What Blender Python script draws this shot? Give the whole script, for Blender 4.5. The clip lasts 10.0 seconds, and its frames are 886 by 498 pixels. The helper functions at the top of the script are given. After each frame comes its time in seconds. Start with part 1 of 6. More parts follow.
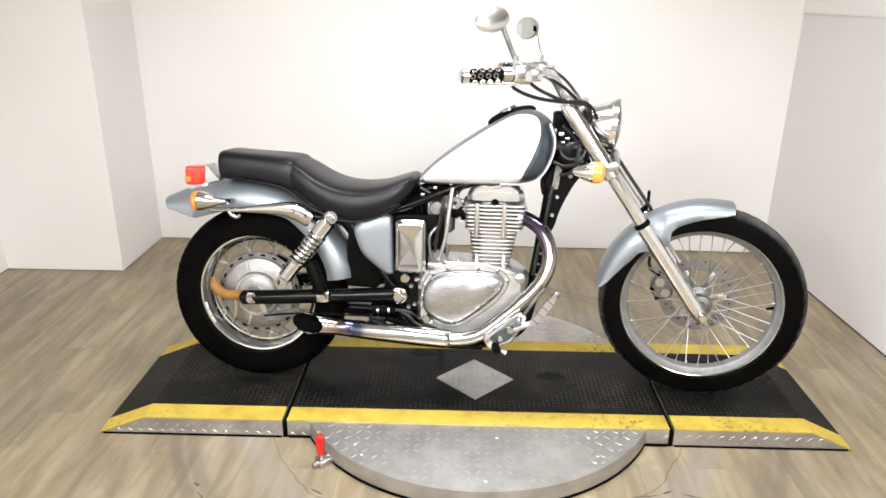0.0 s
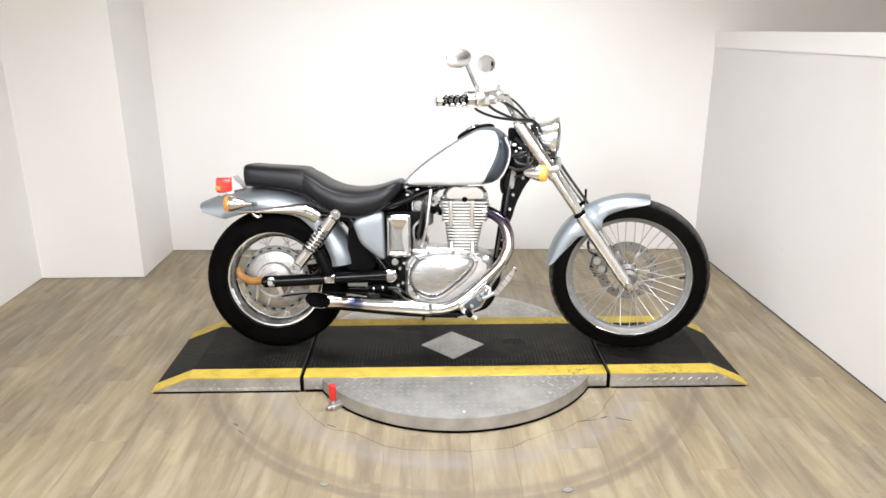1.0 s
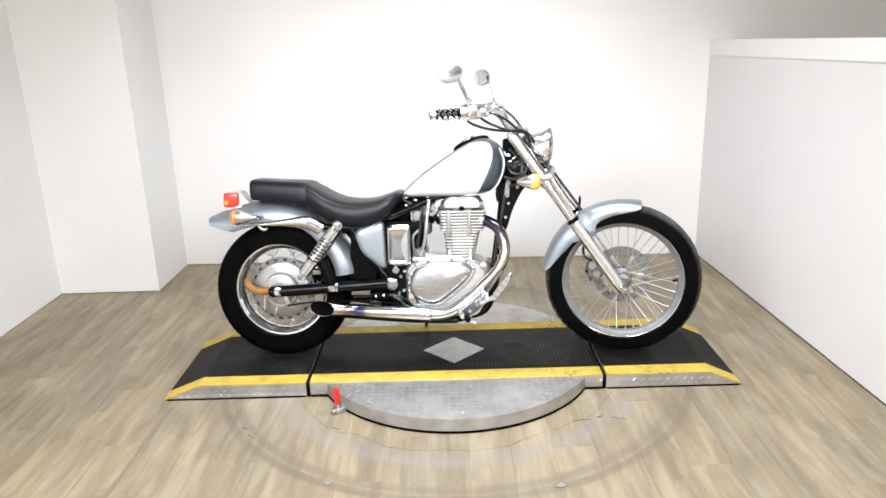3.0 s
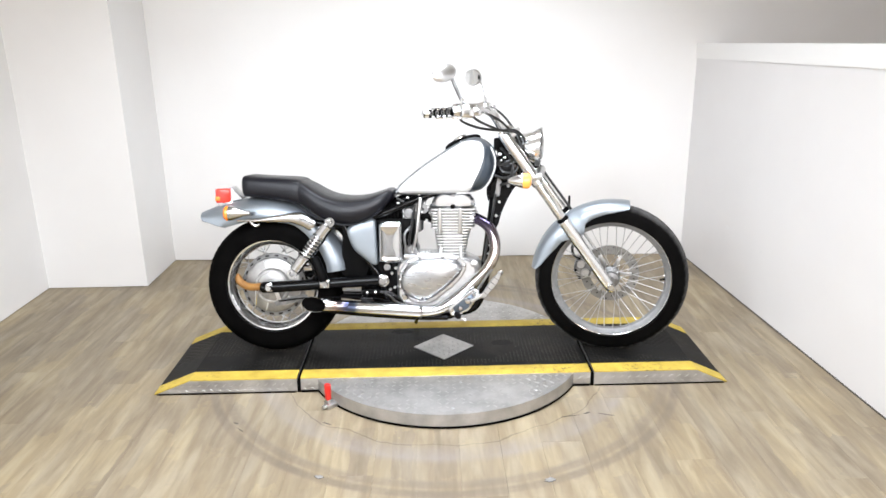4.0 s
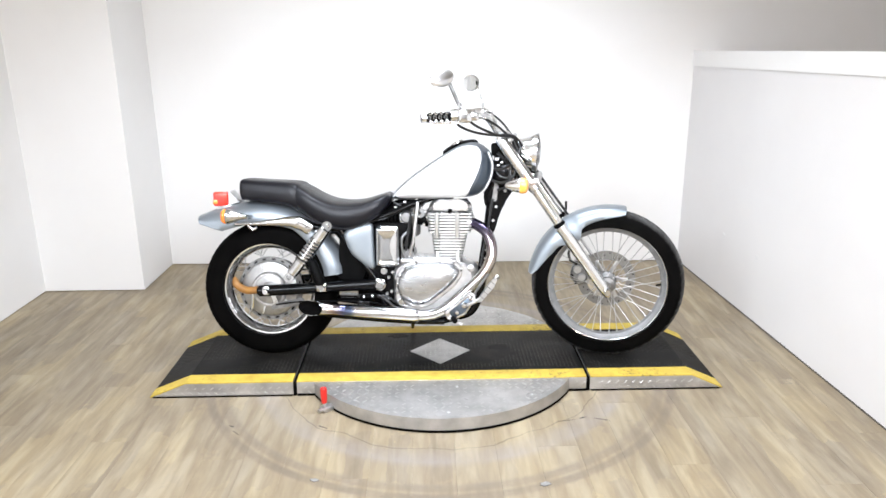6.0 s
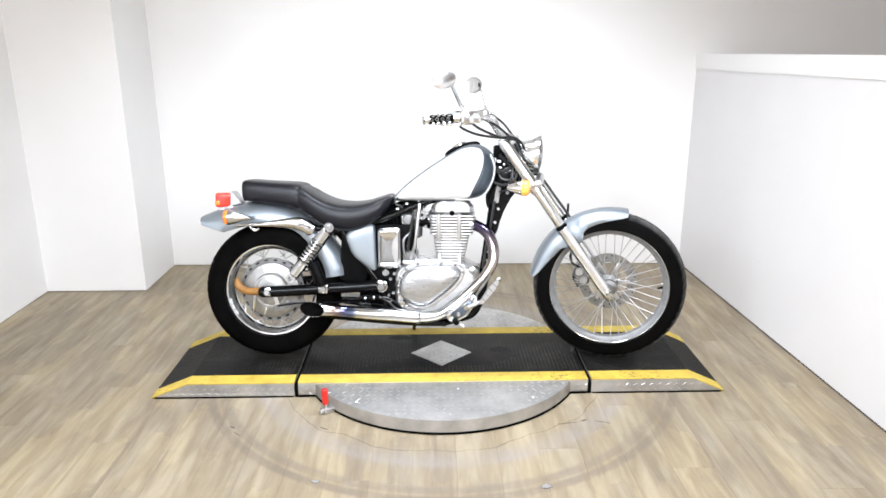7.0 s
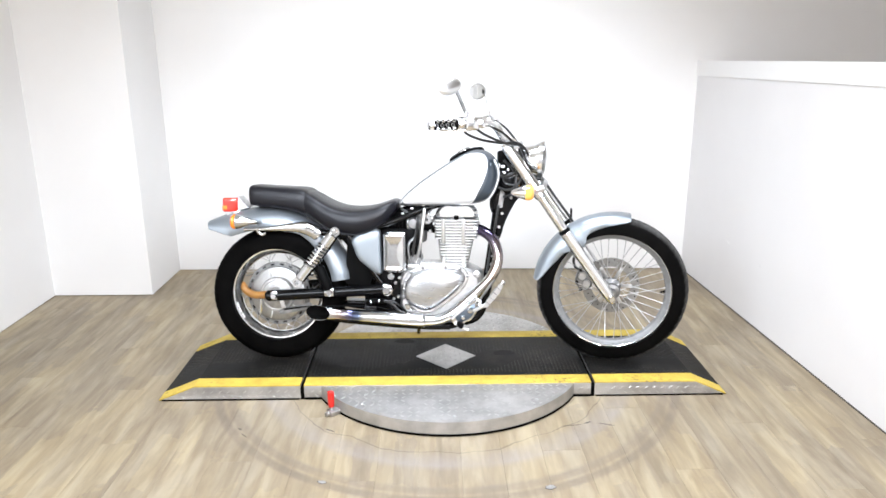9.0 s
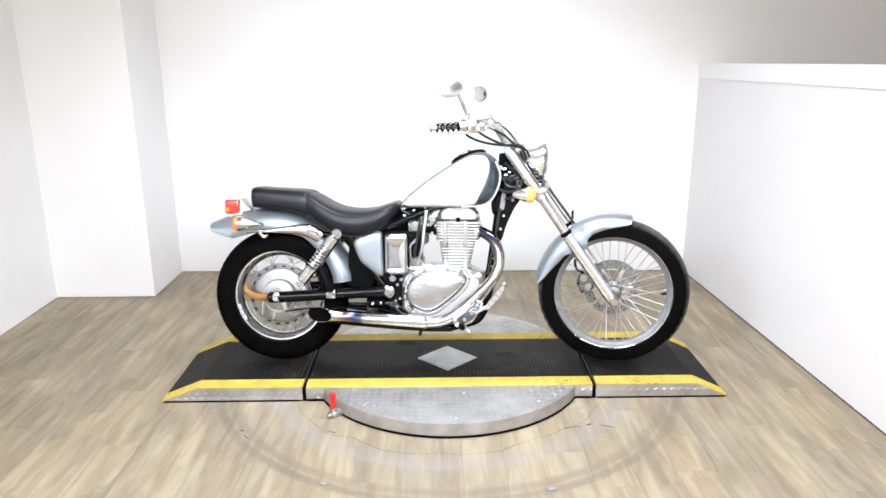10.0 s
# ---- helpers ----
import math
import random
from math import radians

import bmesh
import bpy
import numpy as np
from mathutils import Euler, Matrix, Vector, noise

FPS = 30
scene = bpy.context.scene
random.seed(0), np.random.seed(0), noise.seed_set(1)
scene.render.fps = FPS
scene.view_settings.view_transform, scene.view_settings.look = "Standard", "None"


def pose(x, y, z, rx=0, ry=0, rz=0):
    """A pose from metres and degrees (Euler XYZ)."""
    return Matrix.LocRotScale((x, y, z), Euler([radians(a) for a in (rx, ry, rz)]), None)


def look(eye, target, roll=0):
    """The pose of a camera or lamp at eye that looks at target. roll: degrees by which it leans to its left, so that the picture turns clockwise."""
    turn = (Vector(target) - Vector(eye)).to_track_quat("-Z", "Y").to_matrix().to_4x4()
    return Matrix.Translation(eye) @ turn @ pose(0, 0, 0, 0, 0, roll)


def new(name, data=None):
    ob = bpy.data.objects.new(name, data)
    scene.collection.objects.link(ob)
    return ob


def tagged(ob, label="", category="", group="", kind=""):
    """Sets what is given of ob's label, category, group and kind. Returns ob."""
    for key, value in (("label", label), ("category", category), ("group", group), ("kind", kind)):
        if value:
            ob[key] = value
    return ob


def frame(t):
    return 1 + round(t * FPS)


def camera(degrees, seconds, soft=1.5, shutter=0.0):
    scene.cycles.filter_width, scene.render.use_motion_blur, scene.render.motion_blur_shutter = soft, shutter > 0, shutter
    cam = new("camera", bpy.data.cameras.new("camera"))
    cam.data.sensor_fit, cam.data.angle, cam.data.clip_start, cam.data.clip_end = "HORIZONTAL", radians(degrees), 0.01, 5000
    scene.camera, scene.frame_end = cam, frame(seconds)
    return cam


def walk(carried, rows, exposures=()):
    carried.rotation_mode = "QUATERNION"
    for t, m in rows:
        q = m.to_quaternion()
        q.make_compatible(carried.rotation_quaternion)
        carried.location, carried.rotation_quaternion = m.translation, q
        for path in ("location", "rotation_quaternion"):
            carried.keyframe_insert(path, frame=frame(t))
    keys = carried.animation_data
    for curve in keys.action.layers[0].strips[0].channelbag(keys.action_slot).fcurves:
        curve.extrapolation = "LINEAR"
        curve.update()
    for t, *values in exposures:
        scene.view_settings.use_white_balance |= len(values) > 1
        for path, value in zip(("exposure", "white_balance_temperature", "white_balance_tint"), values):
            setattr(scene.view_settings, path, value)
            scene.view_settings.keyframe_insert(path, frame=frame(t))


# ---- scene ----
cam = camera(62.8, 10.0, soft=1.6)
PATH = [
    (0, (-0.07, -2.439, 1.405), (-0.113, -0.566, 0.703), 0.6),
    (0.1, (-0.069, -2.517, 1.408), (-0.103, -0.648, 0.697), 0.1),
    (0.2, (-0.072, -2.597, 1.412), (-0.08, -0.713, 0.742), 0.6),
    (0.3, (-0.07, -2.675, 1.414), (-0.053, -0.77, 0.805), -0.2),
    (0.4, (-0.073, -2.758, 1.417), (-0.05, -0.847, 0.83), -0.4),
    (0.5, (-0.076, -2.855, 1.424), (-0.07, -0.946, 0.827), 0.1),
    (0.6, (-0.08, -2.907, 1.431), (-0.095, -1.008, 0.805), -0.2),
    (0.7, (-0.086, -2.954, 1.438), (-0.1, -1.056, 0.808), -0.2),
    (0.8, (-0.088, -3.003, 1.444), (-0.076, -1.099, 0.831), 0.1),
    (0.9, (-0.092, -3.038, 1.449), (-0.064, -1.136, 0.833), 0.0),
    (1, (-0.098, -3.083, 1.456), (-0.063, -1.182, 0.837), -0.2),
    (1.1, (-0.09, -3.088, 1.458), (-0.062, -1.184, 0.847), -0.1),
    (1.2, (-0.085, -3.102, 1.461), (-0.076, -1.193, 0.864), -0.3),
    (1.3, (-0.078, -3.114, 1.465), (-0.093, -1.204, 0.872), -0.6),
    (1.4, (-0.071, -3.122, 1.469), (-0.095, -1.211, 0.881), -0.7),
    (1.5, (-0.066, -3.143, 1.473), (-0.094, -1.227, 0.899), -0.3),
    (1.6, (-0.044, -3.149, 1.475), (-0.083, -1.233, 0.904), 0.3),
    (1.7, (-0.024, -3.159, 1.479), (-0.074, -1.243, 0.908), 0.1),
    (1.8, (-0.003, -3.174, 1.482), (-0.045, -1.244, 0.963), 0.2),
    (1.9, (0.017, -3.185, 1.485), (-0.023, -1.25, 0.98), 0.9),
    (2, (0.037, -3.204, 1.49), (-0.06, -1.279, 0.954), 0.3),
    (2.1, (0.043, -3.195, 1.484), (-0.037, -1.267, 0.959), 0.8),
    (2.2, (0.048, -3.202, 1.481), (-0.003, -1.276, 0.944), 1.2),
    (2.3, (0.053, -3.199, 1.477), (0.025, -1.283, 0.905), 0.3),
    (2.4, (0.058, -3.194, 1.472), (0.027, -1.283, 0.882), -0.7),
    (2.5, (0.062, -3.209, 1.47), (0.047, -1.298, 0.879), -1.0),
    (2.6, (0.047, -3.188, 1.468), (0.055, -1.275, 0.885), -1.4),
    (2.7, (0.031, -3.186, 1.469), (0.038, -1.269, 0.901), -1.7),
    (2.8, (0.016, -3.182, 1.47), (0.014, -1.262, 0.909), -1.9),
    (2.9, (-0.0, -3.183, 1.471), (-0.016, -1.264, 0.907), -1.9),
    (3, (-0.017, -3.195, 1.473), (-0.031, -1.284, 0.886), -1.8),
    (3.1, (-0.012, -3.18, 1.473), (-0.033, -1.273, 0.869), -2.0),
    (3.2, (-0.01, -3.195, 1.477), (-0.027, -1.283, 0.89), -1.6),
    (4.3, (-0.056, -3.23, 1.472), (-0.015, -1.319, 0.881), -0.7),
    (4.5, (-0.046, -3.234, 1.466), (0.0, -1.318, 0.895), -0.4),
    (5, (-0.044, -3.232, 1.468), (-0.009, -1.314, 0.904), -0.6),
    (5.5, (-0.044, -3.236, 1.467), (-0.007, -1.32, 0.895), -0.6),
    (7, (-0.045, -3.236, 1.465), (-0.013, -1.318, 0.899), -0.3),
    (7.5, (-0.053, -3.246, 1.459), (-0.021, -1.326, 0.899), -0.4),
    (8, (-0.053, -3.255, 1.466), (-0.023, -1.335, 0.908), -0.4),
    (8.5, (-0.062, -3.269, 1.464), (-0.028, -1.347, 0.913), -0.4),
    (9, (-0.059, -3.274, 1.464), (-0.031, -1.35, 0.916), -0.3),
    (9.5, (-0.057, -3.277, 1.465), (-0.034, -1.353, 0.918), -0.2),
    (10, (-0.06, -3.281, 1.467), (-0.036, -1.356, 0.924), -0.3),
]
EXPOSURES = [(0.0, 0.03, 6480, 10), (1.0, 0.08, 6350, 10), (3.0, 0.16, 6120, 10), (5.0, 0.23, 5990, 10), (7.5, 0.31, 5920, 10), (10.0, 0.36, 5900, 10)]
walk(cam, [(t, look(eye, target, roll)) for t, eye, target, roll in PATH], EXPOSURES)

# ---- light ----
world = bpy.data.worlds.new("world")
scene.world = world
world.use_nodes = True
world.node_tree.nodes["Background"].inputs["Color"].default_value = (0.9, 0.93, 1.0, 1)
world.node_tree.nodes["Background"].inputs["Strength"].default_value = 0.05


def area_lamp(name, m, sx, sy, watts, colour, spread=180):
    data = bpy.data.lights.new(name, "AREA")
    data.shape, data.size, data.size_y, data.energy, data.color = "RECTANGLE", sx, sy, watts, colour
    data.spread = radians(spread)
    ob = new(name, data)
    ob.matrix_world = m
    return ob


# all lamps are unseen and added: overhead panels for the booth, fill over the floor behind the viewer, two weak front
# fills and a warm fill further off
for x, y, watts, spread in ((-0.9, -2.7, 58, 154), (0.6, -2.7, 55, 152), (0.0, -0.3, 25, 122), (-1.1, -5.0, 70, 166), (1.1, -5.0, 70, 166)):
    area_lamp("unseen_overhead_lamp", pose(x, y, 2.7), 1.15, 0.55, watts, (0.97, 0.985, 1.0), spread)
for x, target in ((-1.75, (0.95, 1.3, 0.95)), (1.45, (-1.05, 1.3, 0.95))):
    area_lamp("front_fill_lamp", look((x, -3.45, 2.3), target), 0.9, 0.9, 11, (0.97, 0.985, 1.0), 60)
area_lamp("warm_fill_lamp", look((1.0, -6.6, 2.6), (0, 1.4, 2.0)), 2.0, 0.6, 72, (1.0, 0.75, 0.57))

# ---- materials ----
def material(name, colour, rough=0.5, metal=0.0, coat=0.0, **extra):
    m = bpy.data.materials.new(name)
    m.use_nodes = True
    b = m.node_tree.nodes["Principled BSDF"]
    b.inputs["Base Color"].default_value = (*colour, 1)
    b.inputs["Roughness"].default_value = rough
    b.inputs["Metallic"].default_value = metal
    b.inputs["Coat Weight"].default_value = coat
    b.inputs["Coat Roughness"].default_value = 0.04
    for key, value in extra.items():
        b.inputs[key.replace("_", " ")].default_value = value
    return m


def node(m, kind, **values):
    n = m.node_tree.nodes.new(kind)
    for key, value in values.items():
        n.inputs[key].default_value = value
    return n


def wire(m, a, out, b, to):
    m.node_tree.links.new(a.outputs[out], b.inputs[to])


def bsdf(m):
    return m.node_tree.nodes["Principled BSDF"]


def ramp(m, source, out, stops):
    r = m.node_tree.nodes.new("ShaderNodeValToRGB")
    e = r.color_ramp.elements
    while len(e) < len(stops):
        e.new(0.5)
    for i, (at, c) in enumerate(stops):
        e[i].position, e[i].color = at, (*c, 1) if len(c) == 3 else c
    wire(m, source, out, r, "Fac")
    return r


def coords(m, scale=(1, 1, 1), which="Object"):
    c = m.node_tree.nodes.new("ShaderNodeTexCoord")
    k = node(m, "ShaderNodeMapping", Scale=scale)
    wire(m, c, which, k, "Vector")
    return k


def noise_on(m, scale, detail=4.0, stretch=(1, 1, 1), which="Object", rough=0.55):
    k = coords(m, stretch, which)
    n = node(m, "ShaderNodeTexNoise", Scale=scale, Detail=detail, Roughness=rough)
    wire(m, k, "Vector", n, "Vector")
    return n


def bump_from(m, source, out, strength, distance=0.002):
    b = node(m, "ShaderNodeBump", Strength=strength, Distance=distance)
    wire(m, source, out, b, "Height")
    wire(m, b, "Normal", bsdf(m), "Normal")
    return b


def grey(v):
    return (v, v, v)


def worn(name, dark, light, scale, rough, metal=0.0, bump=0.0, bump_scale=200.0, rough_span=0.0, coat=0.0, stretch=(1, 1, 1)):
    """A surface whose colour drifts between two tones, with fine relief."""
    m = material(name, light, rough, metal, coat)
    n = noise_on(m, scale, 6.0, stretch)
    r = ramp(m, n, "Fac", [(0.3, dark), (0.7, light)])
    wire(m, r, "Color", bsdf(m), "Base Color")
    if rough_span:
        q = ramp(m, n, "Fac", [(0.3, grey(rough + rough_span)), (0.75, grey(rough))])
        wire(m, q, "Color", bsdf(m), "Roughness")
    if bump:
        f = noise_on(m, bump_scale, 3.0, stretch)
        bump_from(m, f, "Fac", bump)
    return m


PAINT_WALL = worn("wall_paint", (0.79, 0.78, 0.765), (0.83, 0.825, 0.815), 1.3, 0.62, bump=0.12, bump_scale=160)
# greyer than the wall paint, standing in for weaker light on the partition
PAINT_PARTITION_DIM = worn("dim_partition_paint", (0.69, 0.675, 0.668), (0.74, 0.727, 0.72), 1.1, 0.62, bump=0.12, bump_scale=160)
PAINT_UNSEEN = worn("unseen_wall_paint", (0.6, 0.6, 0.6), (0.68, 0.68, 0.68), 1.3, 0.7, bump=0.12, bump_scale=160)
PAINT_CEIL = worn("ceiling_paint", (0.71, 0.705, 0.69), (0.76, 0.755, 0.74), 2.0, 0.8, bump=0.1)
RUBBER = worn("tyre_rubber", (0.0012, 0.00115, 0.0011), (0.003, 0.00285, 0.0027), 9, 0.55, bump=0.2, bump_scale=350, rough_span=0.15)
CHROME = worn("chrome", (0.54, 0.545, 0.55), (0.66, 0.665, 0.67), 14, 0.07, 1.0, rough_span=0.06)
SATIN = worn("satin_aluminium", (0.46, 0.465, 0.47), (0.6, 0.605, 0.61), 22, 0.3, 1.0, bump=0.05, bump_scale=500, rough_span=0.08)
POLISHED = worn("polished_aluminium", (0.76, 0.765, 0.77), (0.84, 0.842, 0.845), 20, 0.2, 1.0, rough_span=0.06)
CAST = worn("cast_aluminium", (0.46, 0.462, 0.465), (0.63, 0.63, 0.63), 30, 0.36, 1.0, bump=0.12, bump_scale=420, rough_span=0.1)
# darker, duller copy of the cast aluminium
DARK_ALLOY = worn("dark_alloy", (0.16, 0.16, 0.16), (0.3, 0.3, 0.3), 35, 0.4, 1.0, bump=0.12, bump_scale=400, rough_span=0.1)
FIN = worn("bright_fins", (0.62, 0.62, 0.615), (0.8, 0.8, 0.795), 26, 0.34, 1.0, bump=0.08, bump_scale=420, rough_span=0.1)
COVER = worn("brushed_cover", (0.4, 0.41, 0.425), (0.53, 0.54, 0.555), 16, 0.24, 1.0, bump=0.03, bump_scale=300, rough_span=0.1, stretch=(1, 1, 5))
# lighter copy of the chrome, for parts that mirror brighter surroundings
CHROME_LIT = worn("lit_chrome", (0.8, 0.805, 0.81), (0.9, 0.905, 0.91), 14, 0.1, 1.0, rough_span=0.08)
RIM = worn("dull_rim", (0.24, 0.242, 0.245), (0.32, 0.322, 0.325), 30, 0.5, 0.6, bump=0.06, bump_scale=300, rough_span=0.12)
SPOKE = worn("spoke_steel", (0.4, 0.4, 0.4), (0.54, 0.54, 0.54), 30, 0.42, 1.0)
DISC_STEEL = worn("disc_steel", (0.17, 0.162, 0.148), (0.23, 0.22, 0.2), 40, 0.5, 0.3, rough_span=0.1)
HUB = worn("grey_hub", (0.3, 0.297, 0.29), (0.44, 0.437, 0.43), 24, 0.4, 1.0, bump=0.1, bump_scale=300, rough_span=0.12)
STEEL = worn("brushed_steel", (0.5, 0.5, 0.5), (0.66, 0.66, 0.66), 40, 0.33, 1.0, rough_span=0.1)
BLACK = worn("black_enamel", (0.0015, 0.0015, 0.0017), (0.003, 0.003, 0.0034), 12, 0.14, coat=0.1, rough_span=0.1)
PLASTIC = worn("black_plastic", (0.0012, 0.0012, 0.0013), (0.0035, 0.0035, 0.0035), 18, 0.5, bump=0.1, bump_scale=500)
CABLE = worn("cable_rubber", (0.006, 0.006, 0.0065), (0.014, 0.014, 0.014), 25, 0.3)
VINYL = worn("seat_vinyl", (0.002, 0.002, 0.0036), (0.0042, 0.0042, 0.0072), 6, 0.3, bump=0.25, bump_scale=420, rough_span=0.1)
SILVER_BLUE = worn("silver_blue_paint", (0.235, 0.265, 0.293), (0.285, 0.315, 0.343), 5, 0.42, 0.7, coat=0.2)
SLATE_BLUE = worn("slate_blue_paint", (0.05, 0.068, 0.092), (0.075, 0.098, 0.128), 5, 0.3, 0.7, coat=1.0)
TANK_TRIM = worn("slate_silver_paint", (0.09, 0.1, 0.115), (0.125, 0.14, 0.158), 5, 0.4, 0.5, coat=0.15)
TREAD = worn("pale_tread", (0.42, 0.41, 0.395), (0.62, 0.61, 0.59), 20, 0.34, 0.9, rough_span=0.1)
KNOB = worn("worn_rubber_knobs", (0.007, 0.0065, 0.0058), (0.04, 0.035, 0.0285), 6, 0.42, bump=0.1, bump_scale=400, rough_span=0.2)
PEARL = worn("pearl_white_paint", (0.74, 0.745, 0.75), (0.8, 0.8, 0.8), 4, 0.3, 0.1, coat=1.0)


def yellow_material():
    """Yellow paint, rubbed and flecked with black where it has been trodden."""
    m = worn("yellow_paint", (0.42, 0.3, 0.04), (0.58, 0.43, 0.06), 14, 0.55, bump=0.2, bump_scale=260, rough_span=0.15)
    b = bsdf(m)
    before = b.inputs["Base Color"].links[0].from_node
    flecks = noise_on(m, 55.0, 4.0, (1, 1, 1), rough=0.7)
    zones = noise_on(m, 3.1, 3.0)
    a = ramp(m, flecks, "Fac", [(0.56, grey(0.0)), (0.63, grey(1.0))])
    z = ramp(m, zones, "Fac", [(0.48, grey(0.06)), (0.64, grey(0.85))])
    both = node(m, "ShaderNodeMath")
    both.operation = "MULTIPLY"
    wire(m, a, "Color", both, 0)
    wire(m, z, "Color", both, 1)
    mix = node(m, "ShaderNodeMix")
    mix.data_type = "RGBA"
    wire(m, both, "Value", mix, "Factor")
    wire(m, before, "Color", mix, 6)
    mix.inputs[7].default_value = (0.05, 0.042, 0.03, 1)
    wire(m, mix, 2, b, "Base Color")
    return m


YELLOW = yellow_material()
PLATE = worn("tread_plate", (0.36, 0.35, 0.335), (0.57, 0.56, 0.545), 9, 0.42, 0.9, bump=0.08, bump_scale=300, rough_span=0.12)
RED_PLASTIC = worn("red_plastic", (0.5, 0.015, 0.01), (0.62, 0.025, 0.016), 30, 0.35)
TAN = worn("tan_band", (0.2, 0.088, 0.018), (0.3, 0.145, 0.03), 30, 0.45)
DARK = worn("near_black", (0.001, 0.001, 0.001), (0.004, 0.0037, 0.0035), 40, 0.8)
GRIME_SHADE = worn("grime_and_shade", (0.05, 0.045, 0.04), (0.11, 0.095, 0.08), 50, 0.7)
OIL = worn("old_oil", (0.0016, 0.0015, 0.0014), (0.005, 0.0045, 0.004), 30, 0.4)
WHITE_LABEL = worn("white_label", (0.7, 0.7, 0.7), (0.8, 0.8, 0.8), 20, 0.5)


def lens_material(name, colour):
    m = material(name, colour, 0.12, 0.0, 1.0)
    k = coords(m, (1, 1, 1))
    w = node(m, "ShaderNodeTexWave", Scale=60.0, Distortion=0.0)
    wire(m, k, "Vector", w, "Vector")
    bump_from(m, w, "Fac", 0.25)
    b = bsdf(m)
    b.inputs["Subsurface Weight"].default_value = 0.35
    b.inputs["Subsurface Radius"].default_value = (0.01, 0.004, 0.002)
    return m


RED_LENS = lens_material("red_lens", (0.62, 0.028, 0.012))
ORANGE_LENS = lens_material("orange_lens", (0.85, 0.23, 0.02))
AMBER_LENS = lens_material("amber_lens", (0.9, 0.42, 0.06))
GLASS = material("headlight_glass", (0.95, 0.96, 0.97), 0.03, 0.0, Transmission_Weight=1.0)
# paler and rougher than the chrome, putting white reflections into its colour
MIRROR_BACK = worn("mirror_back_chrome", (0.78, 0.78, 0.78), (0.88, 0.88, 0.88), 20, 0.32, 1.0)
MIRROR = material("mirror_glass", (0.86, 0.87, 0.87), 0.02, 1.0)


def plank_material():
    """Printed vinyl boards: pale grey-brown with yellow streaks running along the board."""
    m = material("vinyl_plank", (0.4, 0.33, 0.25), 0.42)
    info = m.node_tree.nodes.new("ShaderNodeObjectInfo")
    geo = m.node_tree.nodes.new("ShaderNodeNewGeometry")
    shift = node(m, "ShaderNodeVectorMath")
    shift.operation = "SCALE"
    mixr = node(m, "ShaderNodeMath")
    mixr.operation = "ADD"
    wire(m, info, "Random", mixr, 0)
    wire(m, geo, "Random Per Island", mixr, 1)
    comb = node(m, "ShaderNodeCombineXYZ")
    wire(m, mixr, "Value", comb, "X")
    wire(m, mixr, "Value", comb, "Y")
    wire(m, mixr, "Value", comb, "Z")
    wire(m, comb, "Vector", shift, 0)
    shift.inputs["Scale"].default_value = 37.0
    add = node(m, "ShaderNodeVectorMath")
    pos = m.node_tree.nodes.new("ShaderNodeNewGeometry")
    wire(m, pos, "Position", add, 0)
    wire(m, shift, "Vector", add, 1)
    k = node(m, "ShaderNodeMapping", Scale=(11.0, 1.5, 1.0))
    wire(m, add, "Vector", k, "Vector")
    broad = node(m, "ShaderNodeTexNoise", Scale=1.9, Detail=4.0, Roughness=0.5, Distortion=0.5)
    wire(m, k, "Vector", broad, "Vector")
    k2 = node(m, "ShaderNodeMapping", Scale=(34.0, 3.6, 1.0))
    wire(m, add, "Vector", k2, "Vector")
    fine = node(m, "ShaderNodeTexNoise", Scale=1.5, Detail=5.0, Roughness=0.6, Distortion=0.3)
    wire(m, k2, "Vector", fine, "Vector")
    tone = ramp(m, broad, "Fac", [(0.3, (0.214, 0.174, 0.122)), (0.42, (0.239, 0.197, 0.140)), (0.5, (0.263, 0.220, 0.158)), (0.57, (0.290, 0.246, 0.180)), (0.66, (0.314, 0.271, 0.203))])
    grain = ramp(m, fine, "Fac", [(0.38, grey(0.93)), (0.6, grey(1.05))])
    mul = node(m, "ShaderNodeMix")
    mul.data_type, mul.blend_type = "RGBA", "MULTIPLY"
    mul.inputs["Factor"].default_value = 0.6
    wire(m, tone, "Color", mul, 6)
    wire(m, grain, "Color", mul, 7)
    per = ramp(m, mixr, "Value", [(0.0, (0.93, 0.915, 0.91)), (0.35, (1.0, 0.985, 0.96)), (0.7, (0.96, 0.935, 0.9)), (1.0, (1.05, 1.03, 0.99))])
    mul2 = node(m, "ShaderNodeMix")
    mul2.data_type, mul2.blend_type = "RGBA", "MULTIPLY"
    mul2.inputs["Factor"].default_value = 1.0
    wire(m, mul, 2, mul2, 6)
    wire(m, per, "Color", mul2, 7)
    # the print: narrow staves of uneven tone, two to a board
    turned = node(m, "ShaderNodeMapping", Rotation=(0.0, 0.0, math.pi / 2), Location=(0.13, 0.0555, 0.0))
    wire(m, pos, "Position", turned, "Vector")
    staves = node(m, "ShaderNodeTexBrick", Scale=1.0)
    for key, value in (("Color1", (0.86, 0.865, 0.89, 1)), ("Color2", (1.11, 1.1, 1.02, 1)), ("Mortar", (0.96, 0.95, 0.94, 1)), ("Mortar Size", 0.0015), ("Mortar Smooth", 1.0), ("Brick Width", 0.34), ("Row Height", 0.0762)):
        staves.inputs[key].default_value = value
    staves.offset = 0.37
    fray = node(m, "ShaderNodeTexNoise", Scale=9.0, Detail=4.0, Roughness=0.6)
    wire(m, pos, "Position", fray, "Vector")
    centred = node(m, "ShaderNodeVectorMath")
    centred.operation = "SUBTRACT"
    centred.inputs[1].default_value = (0.5, 0.5, 0.5)
    wire(m, fray, "Color", centred, 0)
